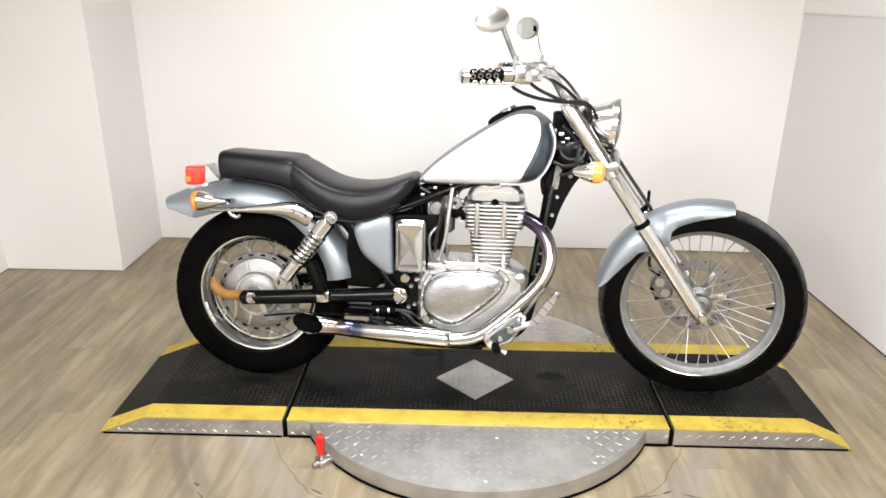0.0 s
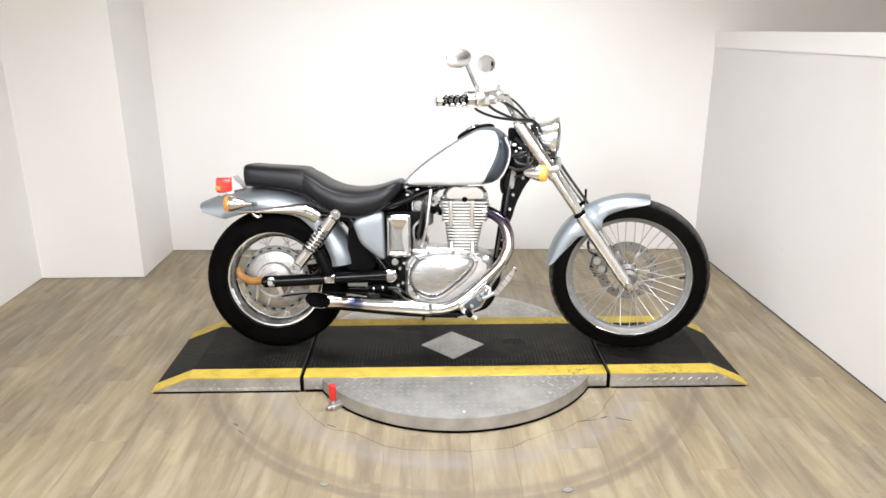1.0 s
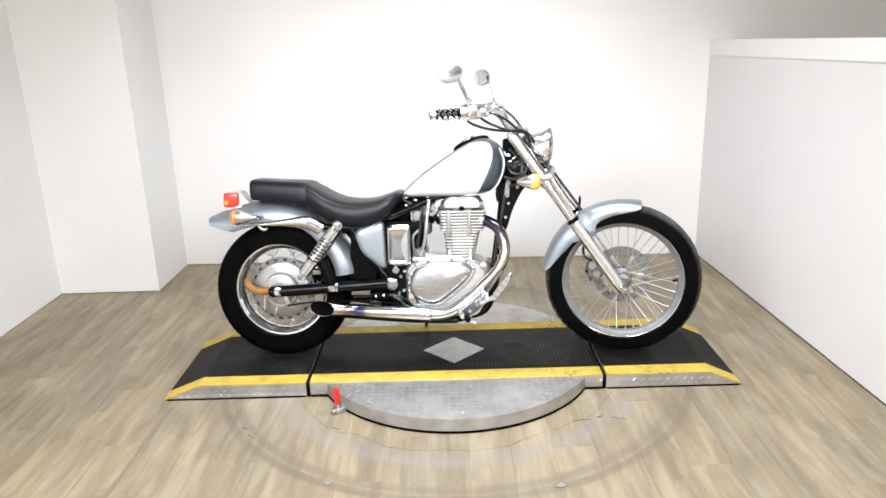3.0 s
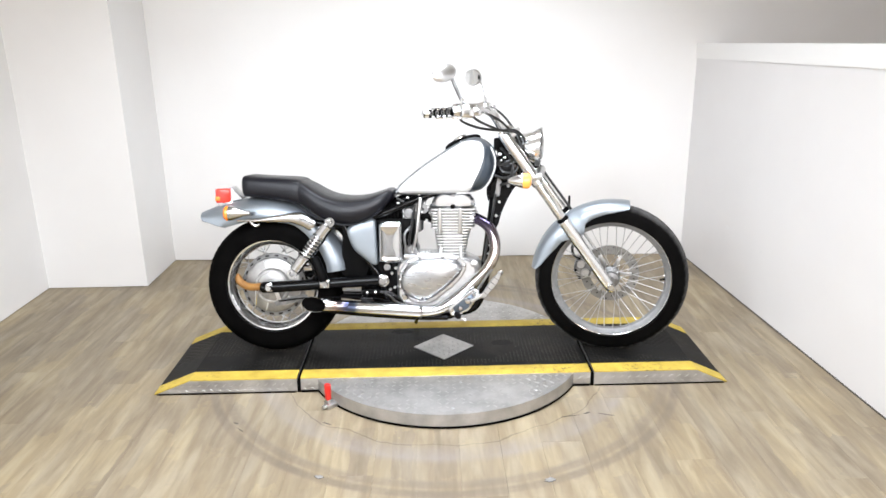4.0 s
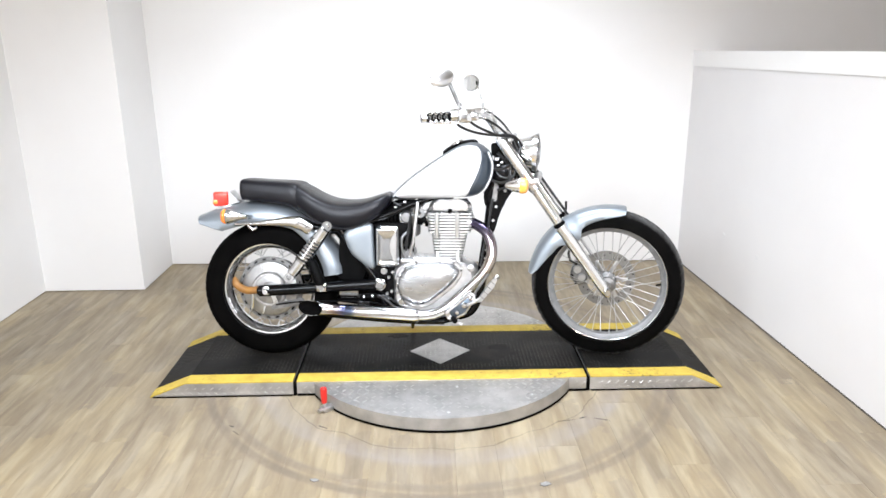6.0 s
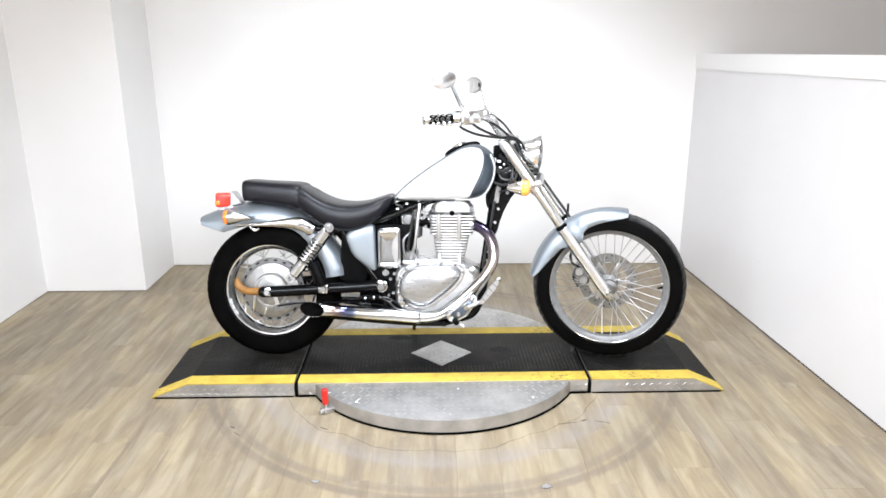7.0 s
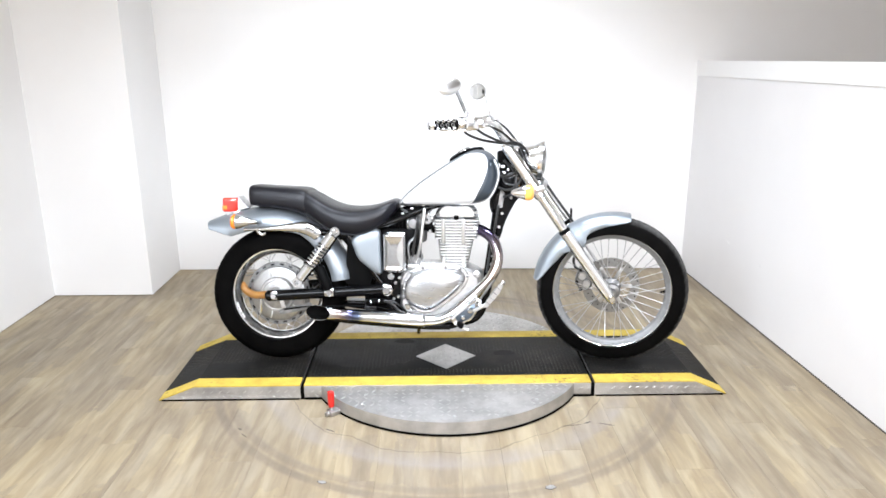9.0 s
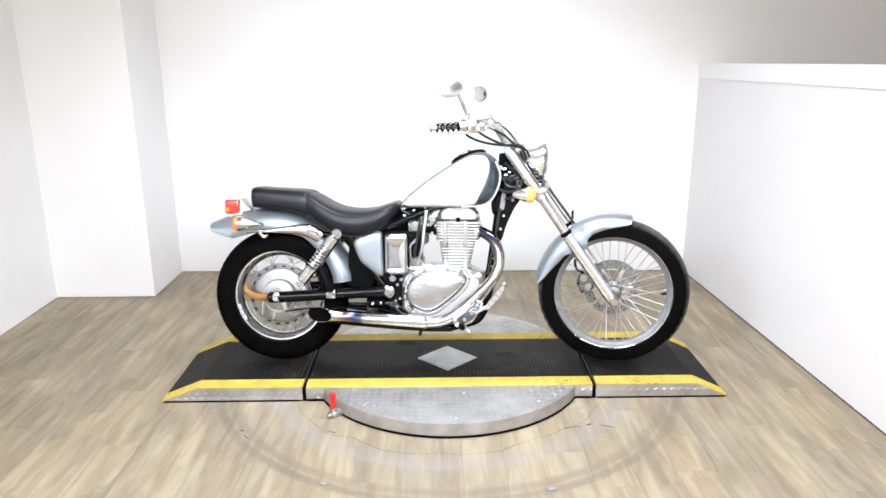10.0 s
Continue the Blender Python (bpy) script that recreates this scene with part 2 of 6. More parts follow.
    ragged = node(m, "ShaderNodeVectorMath")
    ragged.operation = "MULTIPLY_ADD"
    ragged.inputs[1].default_value = (0.42, 0.045, 0.0)
    wire(m, centred, "Vector", ragged, 0)
    wire(m, turned, "Vector", ragged, 2)
    wire(m, ragged, "Vector", staves, "Vector")
    print_mix = node(m, "ShaderNodeMix")
    print_mix.data_type, print_mix.blend_type = "RGBA", "MULTIPLY"
    print_mix.inputs["Factor"].default_value = 0.85
    wire(m, mul2, 2, print_mix, 6)
    wire(m, staves, "Color", print_mix, 7)
    # dusty arcs that the ramps have rubbed round the turntable
    off = node(m, "ShaderNodeVectorMath")
    off.operation = "SUBTRACT"
    off.inputs[1].default_value = (0.0, -0.165, 0.0)
    wire(m, pos, "Position", off, 0)
    far = node(m, "ShaderNodeVectorMath")
    far.operation = "LENGTH"
    wire(m, off, "Vector", far, 0)
    span = node(m, "ShaderNodeMapRange")
    span.inputs["From Min"].default_value, span.inputs["From Max"].default_value = 0.7, 1.3
    wire(m, far, "Value", span, "Value")
    rings = ramp(m, span, "Result", [(0.03, grey(0)), (0.1, grey(0.35)), (0.19, grey(0.55)), (0.25, grey(0.12)), (0.395, grey(0.12)), (0.43, grey(0.9)), (0.47, grey(0.75)), (0.49, grey(0.3)), (0.515, grey(1.0)), (0.55, grey(0.9)), (0.575, grey(0.2)), (0.7, grey(0.0))])
    patch = node(m, "ShaderNodeTexNoise", Scale=5.5, Detail=7.0, Roughness=0.7)
    wire(m, pos, "Position", patch, "Vector")
    torn = ramp(m, patch, "Fac", [(0.36, grey(0.45)), (0.62, grey(0.95))])
    both = node(m, "ShaderNodeMath")
    both.operation = "MULTIPLY"
    wire(m, rings, "Color", both, 0)
    wire(m, torn, "Color", both, 1)
    scuff = node(m, "ShaderNodeMix")
    scuff.data_type = "RGBA"
    wire(m, both, "Value", scuff, "Factor")
    # wide grey and yellow drifts of trodden dirt
    drift = node(m, "ShaderNodeTexNoise", Scale=2.6, Detail=6.0, Roughness=0.65)
    longish = node(m, "ShaderNodeMapping", Scale=(2.4, 1.0, 1.0))
    wire(m, pos, "Position", longish, "Vector")
    wire(m, longish, "Vector", drift, "Vector")
    tint = ramp(m, drift, "Fac", [(0.32, (0.83, 0.825, 0.82)), (0.5, (1.0, 0.995, 0.97)), (0.68, (1.12, 1.1, 1.0))])
    trodden = node(m, "ShaderNodeMix")
    trodden.data_type, trodden.blend_type = "RGBA", "MULTIPLY"
    trodden.inputs["Factor"].default_value = 0.75
    wire(m, print_mix, 2, trodden, 6)
    wire(m, tint, "Color", trodden, 7)
    wire(m, trodden, 2, scuff, 6)
    hue = ramp(m, span, "Result", [(0.2, (0.27, 0.25, 0.25)), (0.36, (0.215, 0.185, 0.15)), (0.46, (0.165, 0.133, 0.1)), (0.62, (0.165, 0.133, 0.1))])
    wire(m, hue, "Color", scuff, 7)
    # a hairline crack that wanders along the inner arc
    wander = node(m, "ShaderNodeTexNoise", Scale=3.2, Detail=3.0)
    wire(m, pos, "Position", wander, "Vector")
    bent = node(m, "ShaderNodeMath")
    bent.operation = "MULTIPLY_ADD"
    wire(m, wander, "Fac", bent, 0)
    bent.inputs[1].default_value = 0.16
    wire(m, far, "Value", bent, 2)
    at = node(m, "ShaderNodeMapRange")
    at.inputs["From Min"].default_value, at.inputs["From Max"].default_value = 0.765, 0.845
    wire(m, bent, "Value", at, "Value")
    hair = ramp(m, at, "Result", [(0.43, grey(1.0)), (0.475, grey(0.55)), (0.5, grey(0.5)), (0.525, grey(1.0))])
    crack = node(m, "ShaderNodeMix")
    crack.data_type, crack.blend_type = "RGBA", "MULTIPLY"
    wire(m, torn, "Color", crack, "Factor")
    wire(m, scuff, 2, crack, 6)
    wire(m, hair, "Color", crack, 7)
    wire(m, crack, 2, bsdf(m), "Base Color")
    bsdf(m).inputs["Specular IOR Level"].default_value = 0.35
    rr = ramp(m, fine, "Fac", [(0.3, grey(0.5)), (0.7, grey(0.36))])
    wire(m, rr, "Color", bsdf(m), "Roughness")
    bump_from(m, fine, "Fac", 0.12)
    return m


PLANK = plank_material()


def mat_material():
    """Black ribbed rubber matting with grey dust."""
    m = material("rubber_mat", (0.03, 0.03, 0.03), 0.6)
    k = coords(m, (1, 1, 1))
    dust = node(m, "ShaderNodeTexNoise", Scale=6.0, Detail=8.0, Roughness=0.7)
    wire(m, k, "Vector", dust, "Vector")
    split = node(m, "ShaderNodeSeparateXYZ")
    wire(m, k, "Vector", split, "Vector")
    waves = []
    for sign in (1.0, -1.0):
        total = node(m, "ShaderNodeMath")
        total.operation = "MULTIPLY_ADD"
        wire(m, split, "Y", total, 0)
        total.inputs[1].default_value = 0.85 * sign
        wire(m, split, "X", total, 2)
        fast = node(m, "ShaderNodeMath")
        fast.operation = "MULTIPLY"
        wire(m, total, "Value", fast, 0)
        fast.inputs[1].default_value = 240.0
        wave = node(m, "ShaderNodeMath")
        wave.operation = "SINE"
        wire(m, fast, "Value", wave, 0)
        waves.append(wave)
    cross = node(m, "ShaderNodeMath")
    cross.operation = "MULTIPLY"
    wire(m, waves[0], "Value", cross, 0)
    wire(m, waves[1], "Value", cross, 1)
    knob = ramp(m, cross, "Value", [(0.0, grey(0.0)), (0.35, grey(0.15)), (0.6, grey(1.0))])
    base = ramp(m, dust, "Fac", [(0.32, grey(0.003)), (0.52, (0.007, 0.0066, 0.006)), (0.72, (0.028, 0.0255, 0.022))])
    rub = node(m, "ShaderNodeMix")
    rub.data_type, rub.blend_type = "RGBA", "ADD"
    rub.inputs["Factor"].default_value = 0.003
    wire(m, base, "Color", rub, 6)
    wire(m, knob, "Color", rub, 7)
    wire(m, rub, 2, bsdf(m), "Base Color")
    rough = ramp(m, dust, "Fac", [(0.3, grey(0.42)), (0.7, grey(0.6))])
    wire(m, rough, "Color", bsdf(m), "Roughness")
    bump_from(m, dust, "Fac", 0.15, 0.002)
    return m


MAT = mat_material()
def tread_material():
    """Tyre rubber whose scrubbed running face is greyed further, putting the ceiling's sheen into its colour."""
    m = worn("scrubbed_sheen_rubber", (0.0012, 0.00115, 0.0011), (0.003, 0.00285, 0.0027), 9, 0.55, bump=0.2, bump_scale=350)
    before = bsdf(m).inputs["Base Color"].links[0].from_node
    flat = coords(m, (1, 0, 1))
    size = node(m, "ShaderNodeVectorMath")
    size.operation = "LENGTH"
    wire(m, flat, "Vector", size, 0)
    face = node(m, "ShaderNodeMapRange")
    face.inputs["From Min"].default_value, face.inputs["From Max"].default_value = 0.311, 0.327
    wire(m, size, "Value", face, "Value")
    patchy = noise_on(m, 14.0, 5.0)
    spread = ramp(m, patchy, "Fac", [(0.35, grey(0.35)), (0.65, grey(1.0))])
    amount = node(m, "ShaderNodeMath")
    amount.operation = "MULTIPLY"
    wire(m, face, "Result", amount, 0)
    wire(m, spread, "Color", amount, 1)
    mix = node(m, "ShaderNodeMix")
    mix.data_type = "RGBA"
    wire(m, amount, "Value", mix, "Factor")
    wire(m, before, "Color", mix, 6)
    mix.inputs[7].default_value = (0.1, 0.098, 0.095, 1)
    wire(m, mix, 2, bsdf(m), "Base Color")
    return m


SCRUBBED_SHEEN = tread_material()
for dull, level in ((RUBBER, 0.02), (SCRUBBED_SHEEN, 0.03), (MAT, 0.1), (KNOB, 0.25), (PLASTIC, 0.05), (VINYL, 0.32), (BLACK, 0.12), (OIL, 0.06), (DARK, 0.03)):
    bsdf(dull).inputs["Specular IOR Level"].default_value = level


def pipe_material():
    """Chromed pipe, blued and straw-coloured by heat near the port and at the rear joint."""
    m = material("heat_tinted_chrome", (0.8, 0.8, 0.8), 0.15, 1.0)
    c = m.node_tree.nodes.new("ShaderNodeTexCoord")
    s = node(m, "ShaderNodeSeparateXYZ")
    wire(m, c, "Object", s, "Vector")
    port = ramp(m, s, "Z", [(0.24, (0.52, 0.525, 0.53)), (0.36, (0.52, 0.5, 0.47)), (0.44, (0.44, 0.385, 0.325)), (0.52, (0.34, 0.285, 0.31)), (0.58, (0.1, 0.085, 0.145))])
    along = node(m, "ShaderNodeMapRange")
    along.inputs["From Min"].default_value, along.inputs["From Max"].default_value = -0.5, -0.3
    wire(m, s, "X", along, "Value")
    rear = ramp(m, along, "Result", [(0.0, (1, 1, 1)), (0.2, (0.62, 0.5, 0.45)), (0.45, (0.16, 0.17, 0.32)), (0.62, (0.25, 0.32, 0.5)), (0.72, (1, 1, 1))])
    mul = node(m, "ShaderNodeMix")
    mul.data_type, mul.blend_type = "RGBA", "MULTIPLY"
    mul.inputs["Factor"].default_value = 1.0
    wire(m, port, "Color", mul, 6)
    wire(m, rear, "Color", mul, 7)
    wire(m, mul, 2, bsdf(m), "Base Color")
    return m


PIPE = pipe_material()


# ---- mesh tools ----
def link_mesh(name, bm, mat, sharp=35.0):
    bmesh.ops.recalc_face_normals(bm, faces=bm.faces)
    limit = radians(sharp)
    for f in bm.faces:
        f.smooth = True
    for e in bm.edges:
        if len(e.link_faces) == 2 and e.calc_face_angle(0.0) > limit:
            e.smooth = False
    me = bpy.data.meshes.new(name)
    bm.to_mesh(me)
    bm.free()
    me.materials.append(mat)
    return me


def part(name, bm, mat, parent, label="", m=None, sharp=35.0):
    """One mesh object under a thing or a part."""
    ob = new(name, link_mesh(name, bm, mat, sharp))
    ob.parent = parent
    if m is not None:
        ob.matrix_basis = m
    if label:
        tagged(ob, label)
    return ob


def again(name, me, parent, m, label=""):
    ob = new(name, me)
    ob.parent = parent
    ob.matrix_basis = m
    if label:
        tagged(ob, label)
    return ob


def thing(name, m, label, category, group=""):
    ob = new(name)
    ob.empty_display_size = 0.1
    ob.matrix_basis = m
    return tagged(ob, label, category, group)


def add_box(bm, lo, hi, bevel=0.0, segments=2, m=None):
    lo, hi = Vector(lo), Vector(hi)
    made = bmesh.ops.create_cube(bm, size=1.0)["verts"]
    bmesh.ops.transform(bm, matrix=Matrix.LocRotScale((lo + hi) / 2, None, hi - lo), verts=made)
    if bevel:
        edges = {e for v in made for e in v.link_edges}
        out = bmesh.ops.bevel(bm, geom=list(edges), offset=bevel, segments=segments, profile=0.5, affect="EDGES", clamp_overlap=True)
        made = list({v for f in out["faces"] for v in f.verts} | {v for v in made if v.is_valid})
    if m is not None:
        bmesh.ops.transform(bm, matrix=m, verts=made)
    return bm


def box(lo, hi, bevel=0.0, segments=2, m=None):
    return add_box(bmesh.new(), lo, hi, bevel, segments, m)


def smooth_line(points, steps=6):
    """Catmull-Rom through the points."""
    p = [Vector(q) for q in points]
    p = [2 * p[0] - p[1]] + p + [2 * p[-1] - p[-2]]
    out = []
    for i in range(1, len(p) - 2):
        for k in range(steps):
            t = k / steps
            out.append(0.5 * (2 * p[i] + (p[i + 1] - p[i - 1]) * t + (2 * p[i - 1] - 5 * p[i] + 4 * p[i + 1] - p[i + 2]) * t * t + (3 * p[i] - 3 * p[i + 1] + p[i + 2] - p[i - 1]) * t ** 3))
    out.append(p[-2])
    return out


def add_rings(bm, rings, cap=True, closed=False):
    rows = [[bm.verts.new(q) for q in ring] for ring in rings]
    pairs = list(zip(rows, rows[1:])) + ([(rows[-1], rows[0])] if closed else [])
    for a, b in pairs:
        n = len(a)
        for i in range(n):
            bm.faces.new((a[i], a[(i + 1) % n], b[(i + 1) % n], b[i]))
    if cap and not closed:
        bm.faces.new(rows[0])
        bm.faces.new(rows[-1])
    return bm


def add_tube(bm, points, radius, segs=12, cap=True):
    """A round bar along a line of points; radius is a number or one for each point."""
    p = [Vector(q) for q in points]
    rad = radius if isinstance(radius, (list, tuple)) else [radius] * len(p)
    rings, side = [], None
    for i, q in enumerate(p):
        way = (p[min(i + 1, len(p) - 1)] - p[max(i - 1, 0)]).normalized()
        if side is None:
            side = way.orthogonal().normalized()
        side = (side - way * side.dot(way)).normalized()
        up = way.cross(side)
        rings.append([q + rad[i] * (math.cos(a) * side + math.sin(a) * up) for a in (2 * math.pi * k / segs for k in range(segs))])
    return add_rings(bm, rings, cap)


def tube(points, radius, segs=12, cap=True):
    return add_tube(bmesh.new(), points, radius, segs, cap)


def add_lathe(bm, profile, segs=48, m=None, closed=False):
    """Turns a profile of (radius, place along y) round the y axis."""
    rings = []
    for k in range(segs):
        a = 2 * math.pi * k / segs
        ring = [Vector((r * math.cos(a), y, r * math.sin(a))) for r, y in profile]
        rings.append([m @ q for q in ring] if m is not None else ring)
    rows = [[bm.verts.new(q) for q in ring] for ring in rings]
    n = len(profile)
    for a, b in zip(rows, rows[1:] + rows[:1]):
        for i in range(n if closed else n - 1):
            j = (i + 1) % n
            bm.faces.new((a[i], a[j], b[j], b[i]))
    return bm


def lathe(profile, segs=48, m=None, closed=False):
    bm = add_lathe(bmesh.new(), profile, segs, m, closed)
    bmesh.ops.remove_doubles(bm, verts=bm.verts, dist=1e-5)
    return bm


def axis_pose(at, way):
    """Puts the y axis along a way, at a place."""
    return Matrix.Translation(at) @ Vector(way).normalized().to_track_quat("Y", "Z").to_matrix().to_4x4()


def round_outline(points, radius, steps=5):
    """A closed outline in two numbers with its corners rounded."""
    p = [Vector((a, b)) for a, b in points]
    out = []
    for i, q in enumerate(p):
        a, b = p[i - 1], p[(i + 1) % len(p)]
        d = min(radius, (a - q).length * 0.48, (b - q).length * 0.48)
        s, e = q + (a - q).normalized() * d, q + (b - q).normalized() * d
        for k in range(steps + 1):
            t = k / steps
            out.append((1 - t) ** 2 * s + 2 * t * (1 - t) * q + t * t * e)
    return out


def closed_curve(points, steps=5):
    """A smooth closed outline through points."""
    p = [Vector((a, b)) for a, b in points]
    n, out = len(p), []
    for i in range(n):
        a, b, c, d = p[i - 1], p[i], p[(i + 1) % n], p[(i + 2) % n]
        for k in range(steps):
            t = k / steps
            out.append(0.5 * (2 * b + (c - a) * t + (2 * a - 5 * b + 4 * c - d) * t * t + (3 * b - 3 * c + d - a) * t ** 3))
    return out


def centre_of(outline):
    return sum(outline, Vector((0, 0))) / len(outline)


def slab(outline, y0, y1, bevel=0.0):
    """A plate with an outline in x and z between two places along y, its edges eased."""
    c = centre_of(outline)
    rings = []
    steps = [(y0, bevel), (y0 + (bevel if y1 > y0 else -bevel), 0.0), (y1 - (bevel if y1 > y0 else -bevel), 0.0), (y1, bevel)] if bevel else [(y0, 0), (y1, 0)]
    for y, inset in steps:
        ring = []
        for q in outline:
            d = q - c
            f = max(0.0, 1 - inset / max(d.length, 1e-6))
            ring.append(Vector((c.x + d.x * f, y, c.y + d.y * f)))
        rings.append(ring)
    return add_rings(bmesh.new(), rings)


def pillow(outline, half, power=2.6, layers=9, one_side=0):
    """A rounded body with a side outline in x and z, fat in the middle and thin at the rim. one_side -1: only its right half."""
    c = centre_of(outline)
    rings = []
    angles = [math.pi / 2 * k / layers for k in range(layers)]
    left = [] if one_side else [-a for a in reversed(angles[1:])]
    for a in left + angles:
        s = math.cos(a) ** (2 / power)
        y = -half * math.copysign(abs(math.sin(a)) ** (2 / power), a)
        rings.append([Vector((c.x + (q.x - c.x) * s, y, c.y + (q.y - c.y) * s)) for q in outline])
    bm = add_rings(bmesh.new(), rings, cap=False)
    bm.verts.ensure_lookup_table()
    n = len(outline)
    tip = bm.verts.new((c.x, -half, c.y))
    last = bm.verts[(len(rings) - 1) * n:len(rings) * n]
    for i in range(n):
        bm.faces.new((last[i], last[(i + 1) % n], tip))
    first = bm.verts[:n]
    if one_side:
        bm.faces.new(first)
    else:
        tip2 = bm.verts.new((c.x, half, c.y))
        for i in range(n):
            bm.faces.new((first[(i + 1) % n], first[i], tip2))
    return bm


def gauge(outline, c, q):
    """How far out a point lies: 0 in the middle of an outline, 1 on it."""
    d = q - c
    if d.length < 1e-6:
        return 0.0
    best = 1e9
    for i in range(len(outline)):
        a, b = outline[i] - c, outline[(i + 1) % len(outline)] - c
        e = b - a
        den = d.x * e.y - d.y * e.x
        if abs(den) < 1e-12:
            continue
        t = (a.x * e.y - a.y * e.x) / den
        u = (a.x * d.y - a.y * d.x) / den
        if t > 0 and -1e-6 <= u <= 1 + 1e-6:
            best = min(best, t)
    return 1 / best


def skin(patch, outline, half, power, lift, layers=8, side=-1):
    """A thin painted panel that follows a pillow's flank inside a smaller outline."""
    c, pc = centre_of(outline), centre_of(patch)
    rings = []
    for k in range(layers, 0, -1):
        ring = []
        for q in patch:
            p = pc + (q - pc) * (k / layers)
            g = min(0.999, gauge(outline, c, p))
            y = half * (1 - g ** power) ** (1 / power)
            ring.append(Vector((p.x, side * (y + lift), p.y)))
        rings.append(ring)
    rim = [Vector((v.x, v.y - side * (lift + 0.001), v.z)) for v in rings[0]]
    bm = add_rings(bmesh.new(), [rim] + rings, cap=False)
    bm.verts.ensure_lookup_table()
    n = len(patch)
    bm.faces.new(bm.verts[-n:])
    return bm


# ---- the room ----
LEFT, JOG_X, RIGHT, BACK, JOG_Y, CEIL, FRONT, FAR = -2.345, -1.757, 1.598, 1.37, 0.905, 2.75, -7.4, 6.5


def structure(name, bm, mat, label):
    ob = new(name, link_mesh(name, bm, mat))
    return tagged(ob, label, kind="structure")



def back_at(x):
    """The back wall is set a little askew to fit the camera's view."""
    return BACK - 0.021 * x


structure("wall_back", add_rings(bmesh.new(), [[Vector((x, y, z)) for x, y in ((JOG_X, back_at(JOG_X)), (FAR, back_at(FAR)), (FAR, back_at(FAR) + 0.12), (JOG_X, back_at(JOG_X) + 0.12))] for z in (0.004, CEIL)]), PAINT_WALL, "plain white painted back wall with a matt finish")
structure("wall_return", box((JOG_X - 0.12, JOG_Y + 0.12, 0.004), (JOG_X, BACK + 0.157, CEIL)), PAINT_WALL, "white painted side of the boxed-out corner")
structure("wall_jog", box((LEFT, JOG_Y, 0.004), (JOG_X, JOG_Y + 0.12, CEIL)), PAINT_WALL, "white painted front of the boxed-out corner")
structure("wall_left", box((LEFT - 0.12, FRONT, 0.004), (LEFT, JOG_Y + 0.12, CEIL)), PAINT_WALL, "plain white painted side wall")
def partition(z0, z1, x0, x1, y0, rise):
    """A low wall whose top climbs a little and whose line splays towards the front, shaped to fit the camera's view."""
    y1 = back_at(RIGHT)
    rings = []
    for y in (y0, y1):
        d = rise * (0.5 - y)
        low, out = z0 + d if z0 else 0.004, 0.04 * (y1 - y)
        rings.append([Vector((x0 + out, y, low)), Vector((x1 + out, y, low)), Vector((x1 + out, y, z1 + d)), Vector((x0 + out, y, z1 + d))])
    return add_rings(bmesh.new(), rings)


structure("wall_right", partition(0.0, 1.274, RIGHT, RIGHT + 0.11, -2.6, 0.02), PAINT_PARTITION_DIM, "white painted half-height partition wall")
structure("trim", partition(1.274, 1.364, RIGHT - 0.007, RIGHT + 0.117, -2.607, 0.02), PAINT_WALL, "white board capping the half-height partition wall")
# dark strip puts the shadow line at the wall's foot into colour
structure("wall_foot_shadow", add_rings(bmesh.new(), [[Vector((RIGHT + 0.04 * (back_at(RIGHT) - y) - d, y, z)) for d, z in ((0.0025, 0.0), (-0.004, 0.0), (-0.004, 0.0065), (0.0025, 0.0065))] for y in (-2.6, back_at(RIGHT) - 0.004)]), GRIME_SHADE, "dark strip for the shadow line along the foot of the partition wall")
# unseen walls and ceiling, added; their tone sets bounce and chrome reflections
structure("unseen_wall_front", box((LEFT - 0.12, FRONT - 0.12, 0), (FAR, FRONT, CEIL)), PAINT_UNSEEN, "unseen pale grey wall added to close the far end of the room")
structure("unseen_wall_far", box((FAR, FRONT - 0.12, 0), (FAR + 0.12, BACK + 0.12, CEIL)), PAINT_UNSEEN, "unseen pale grey wall added beyond the partition")
structure("ceiling", box((LEFT - 0.12, FRONT - 0.12, CEIL), (FAR + 0.12, BACK + 0.16, CEIL + 0.1)), PAINT_CEIL, "unseen off-white ceiling added to close the room")
floor = structure("floor", box((LEFT - 0.12, FRONT - 0.12, -0.06), (FAR + 0.12, BACK + 0.16, -0.004)), PLANK, "pale grey-brown vinyl plank floor with scuffed arcs")


def wall_panel():
    """The dark display panel low on the side wall."""
    t = thing("wall_panel", pose(LEFT, -0.195, 0.1), "black glossy framed display panel with a white label on the side wall", "display panel")
    part("backboard", box((0.0, -0.36, 0.0), (0.02, 0.36, 1.0), 0.003), PLASTIC, t)
    for lo, hi in (((0.02, -0.36, 0.0), (0.032, 0.36, 0.035)), ((0.02, -0.36, 0.965), (0.032, 0.36, 1.0)), ((0.02, -0.36, 0.035), (0.032, -0.33, 0.965)), ((0.02, 0.33, 0.035), (0.032, 0.36, 0.965)), ((0.02, -0.33, 0.36), (0.03, 0.33, 0.375))):
        part("frame_bar", box(lo, hi, 0.002), BLACK, t)
    part("label", box((0.02, 0.16, 0.08), (0.024, 0.285, 0.21)), WHITE_LABEL, t, "white printed label")
    for k in range(4):
        part("text_bar", box((0.0242, 0.18, 0.1 + 0.025 * k), (0.0256, 0.265, 0.11 + 0.025 * k)), PLASTIC, t, "line of unreadable dark print")


wall_panel()

# ---- turntable and ramps ----
TOP, DISC_R, DISC_Y, Y0, Y1 = 0.067, 0.614, -0.165, -0.46, 0.115
DECK = TOP - 0.006


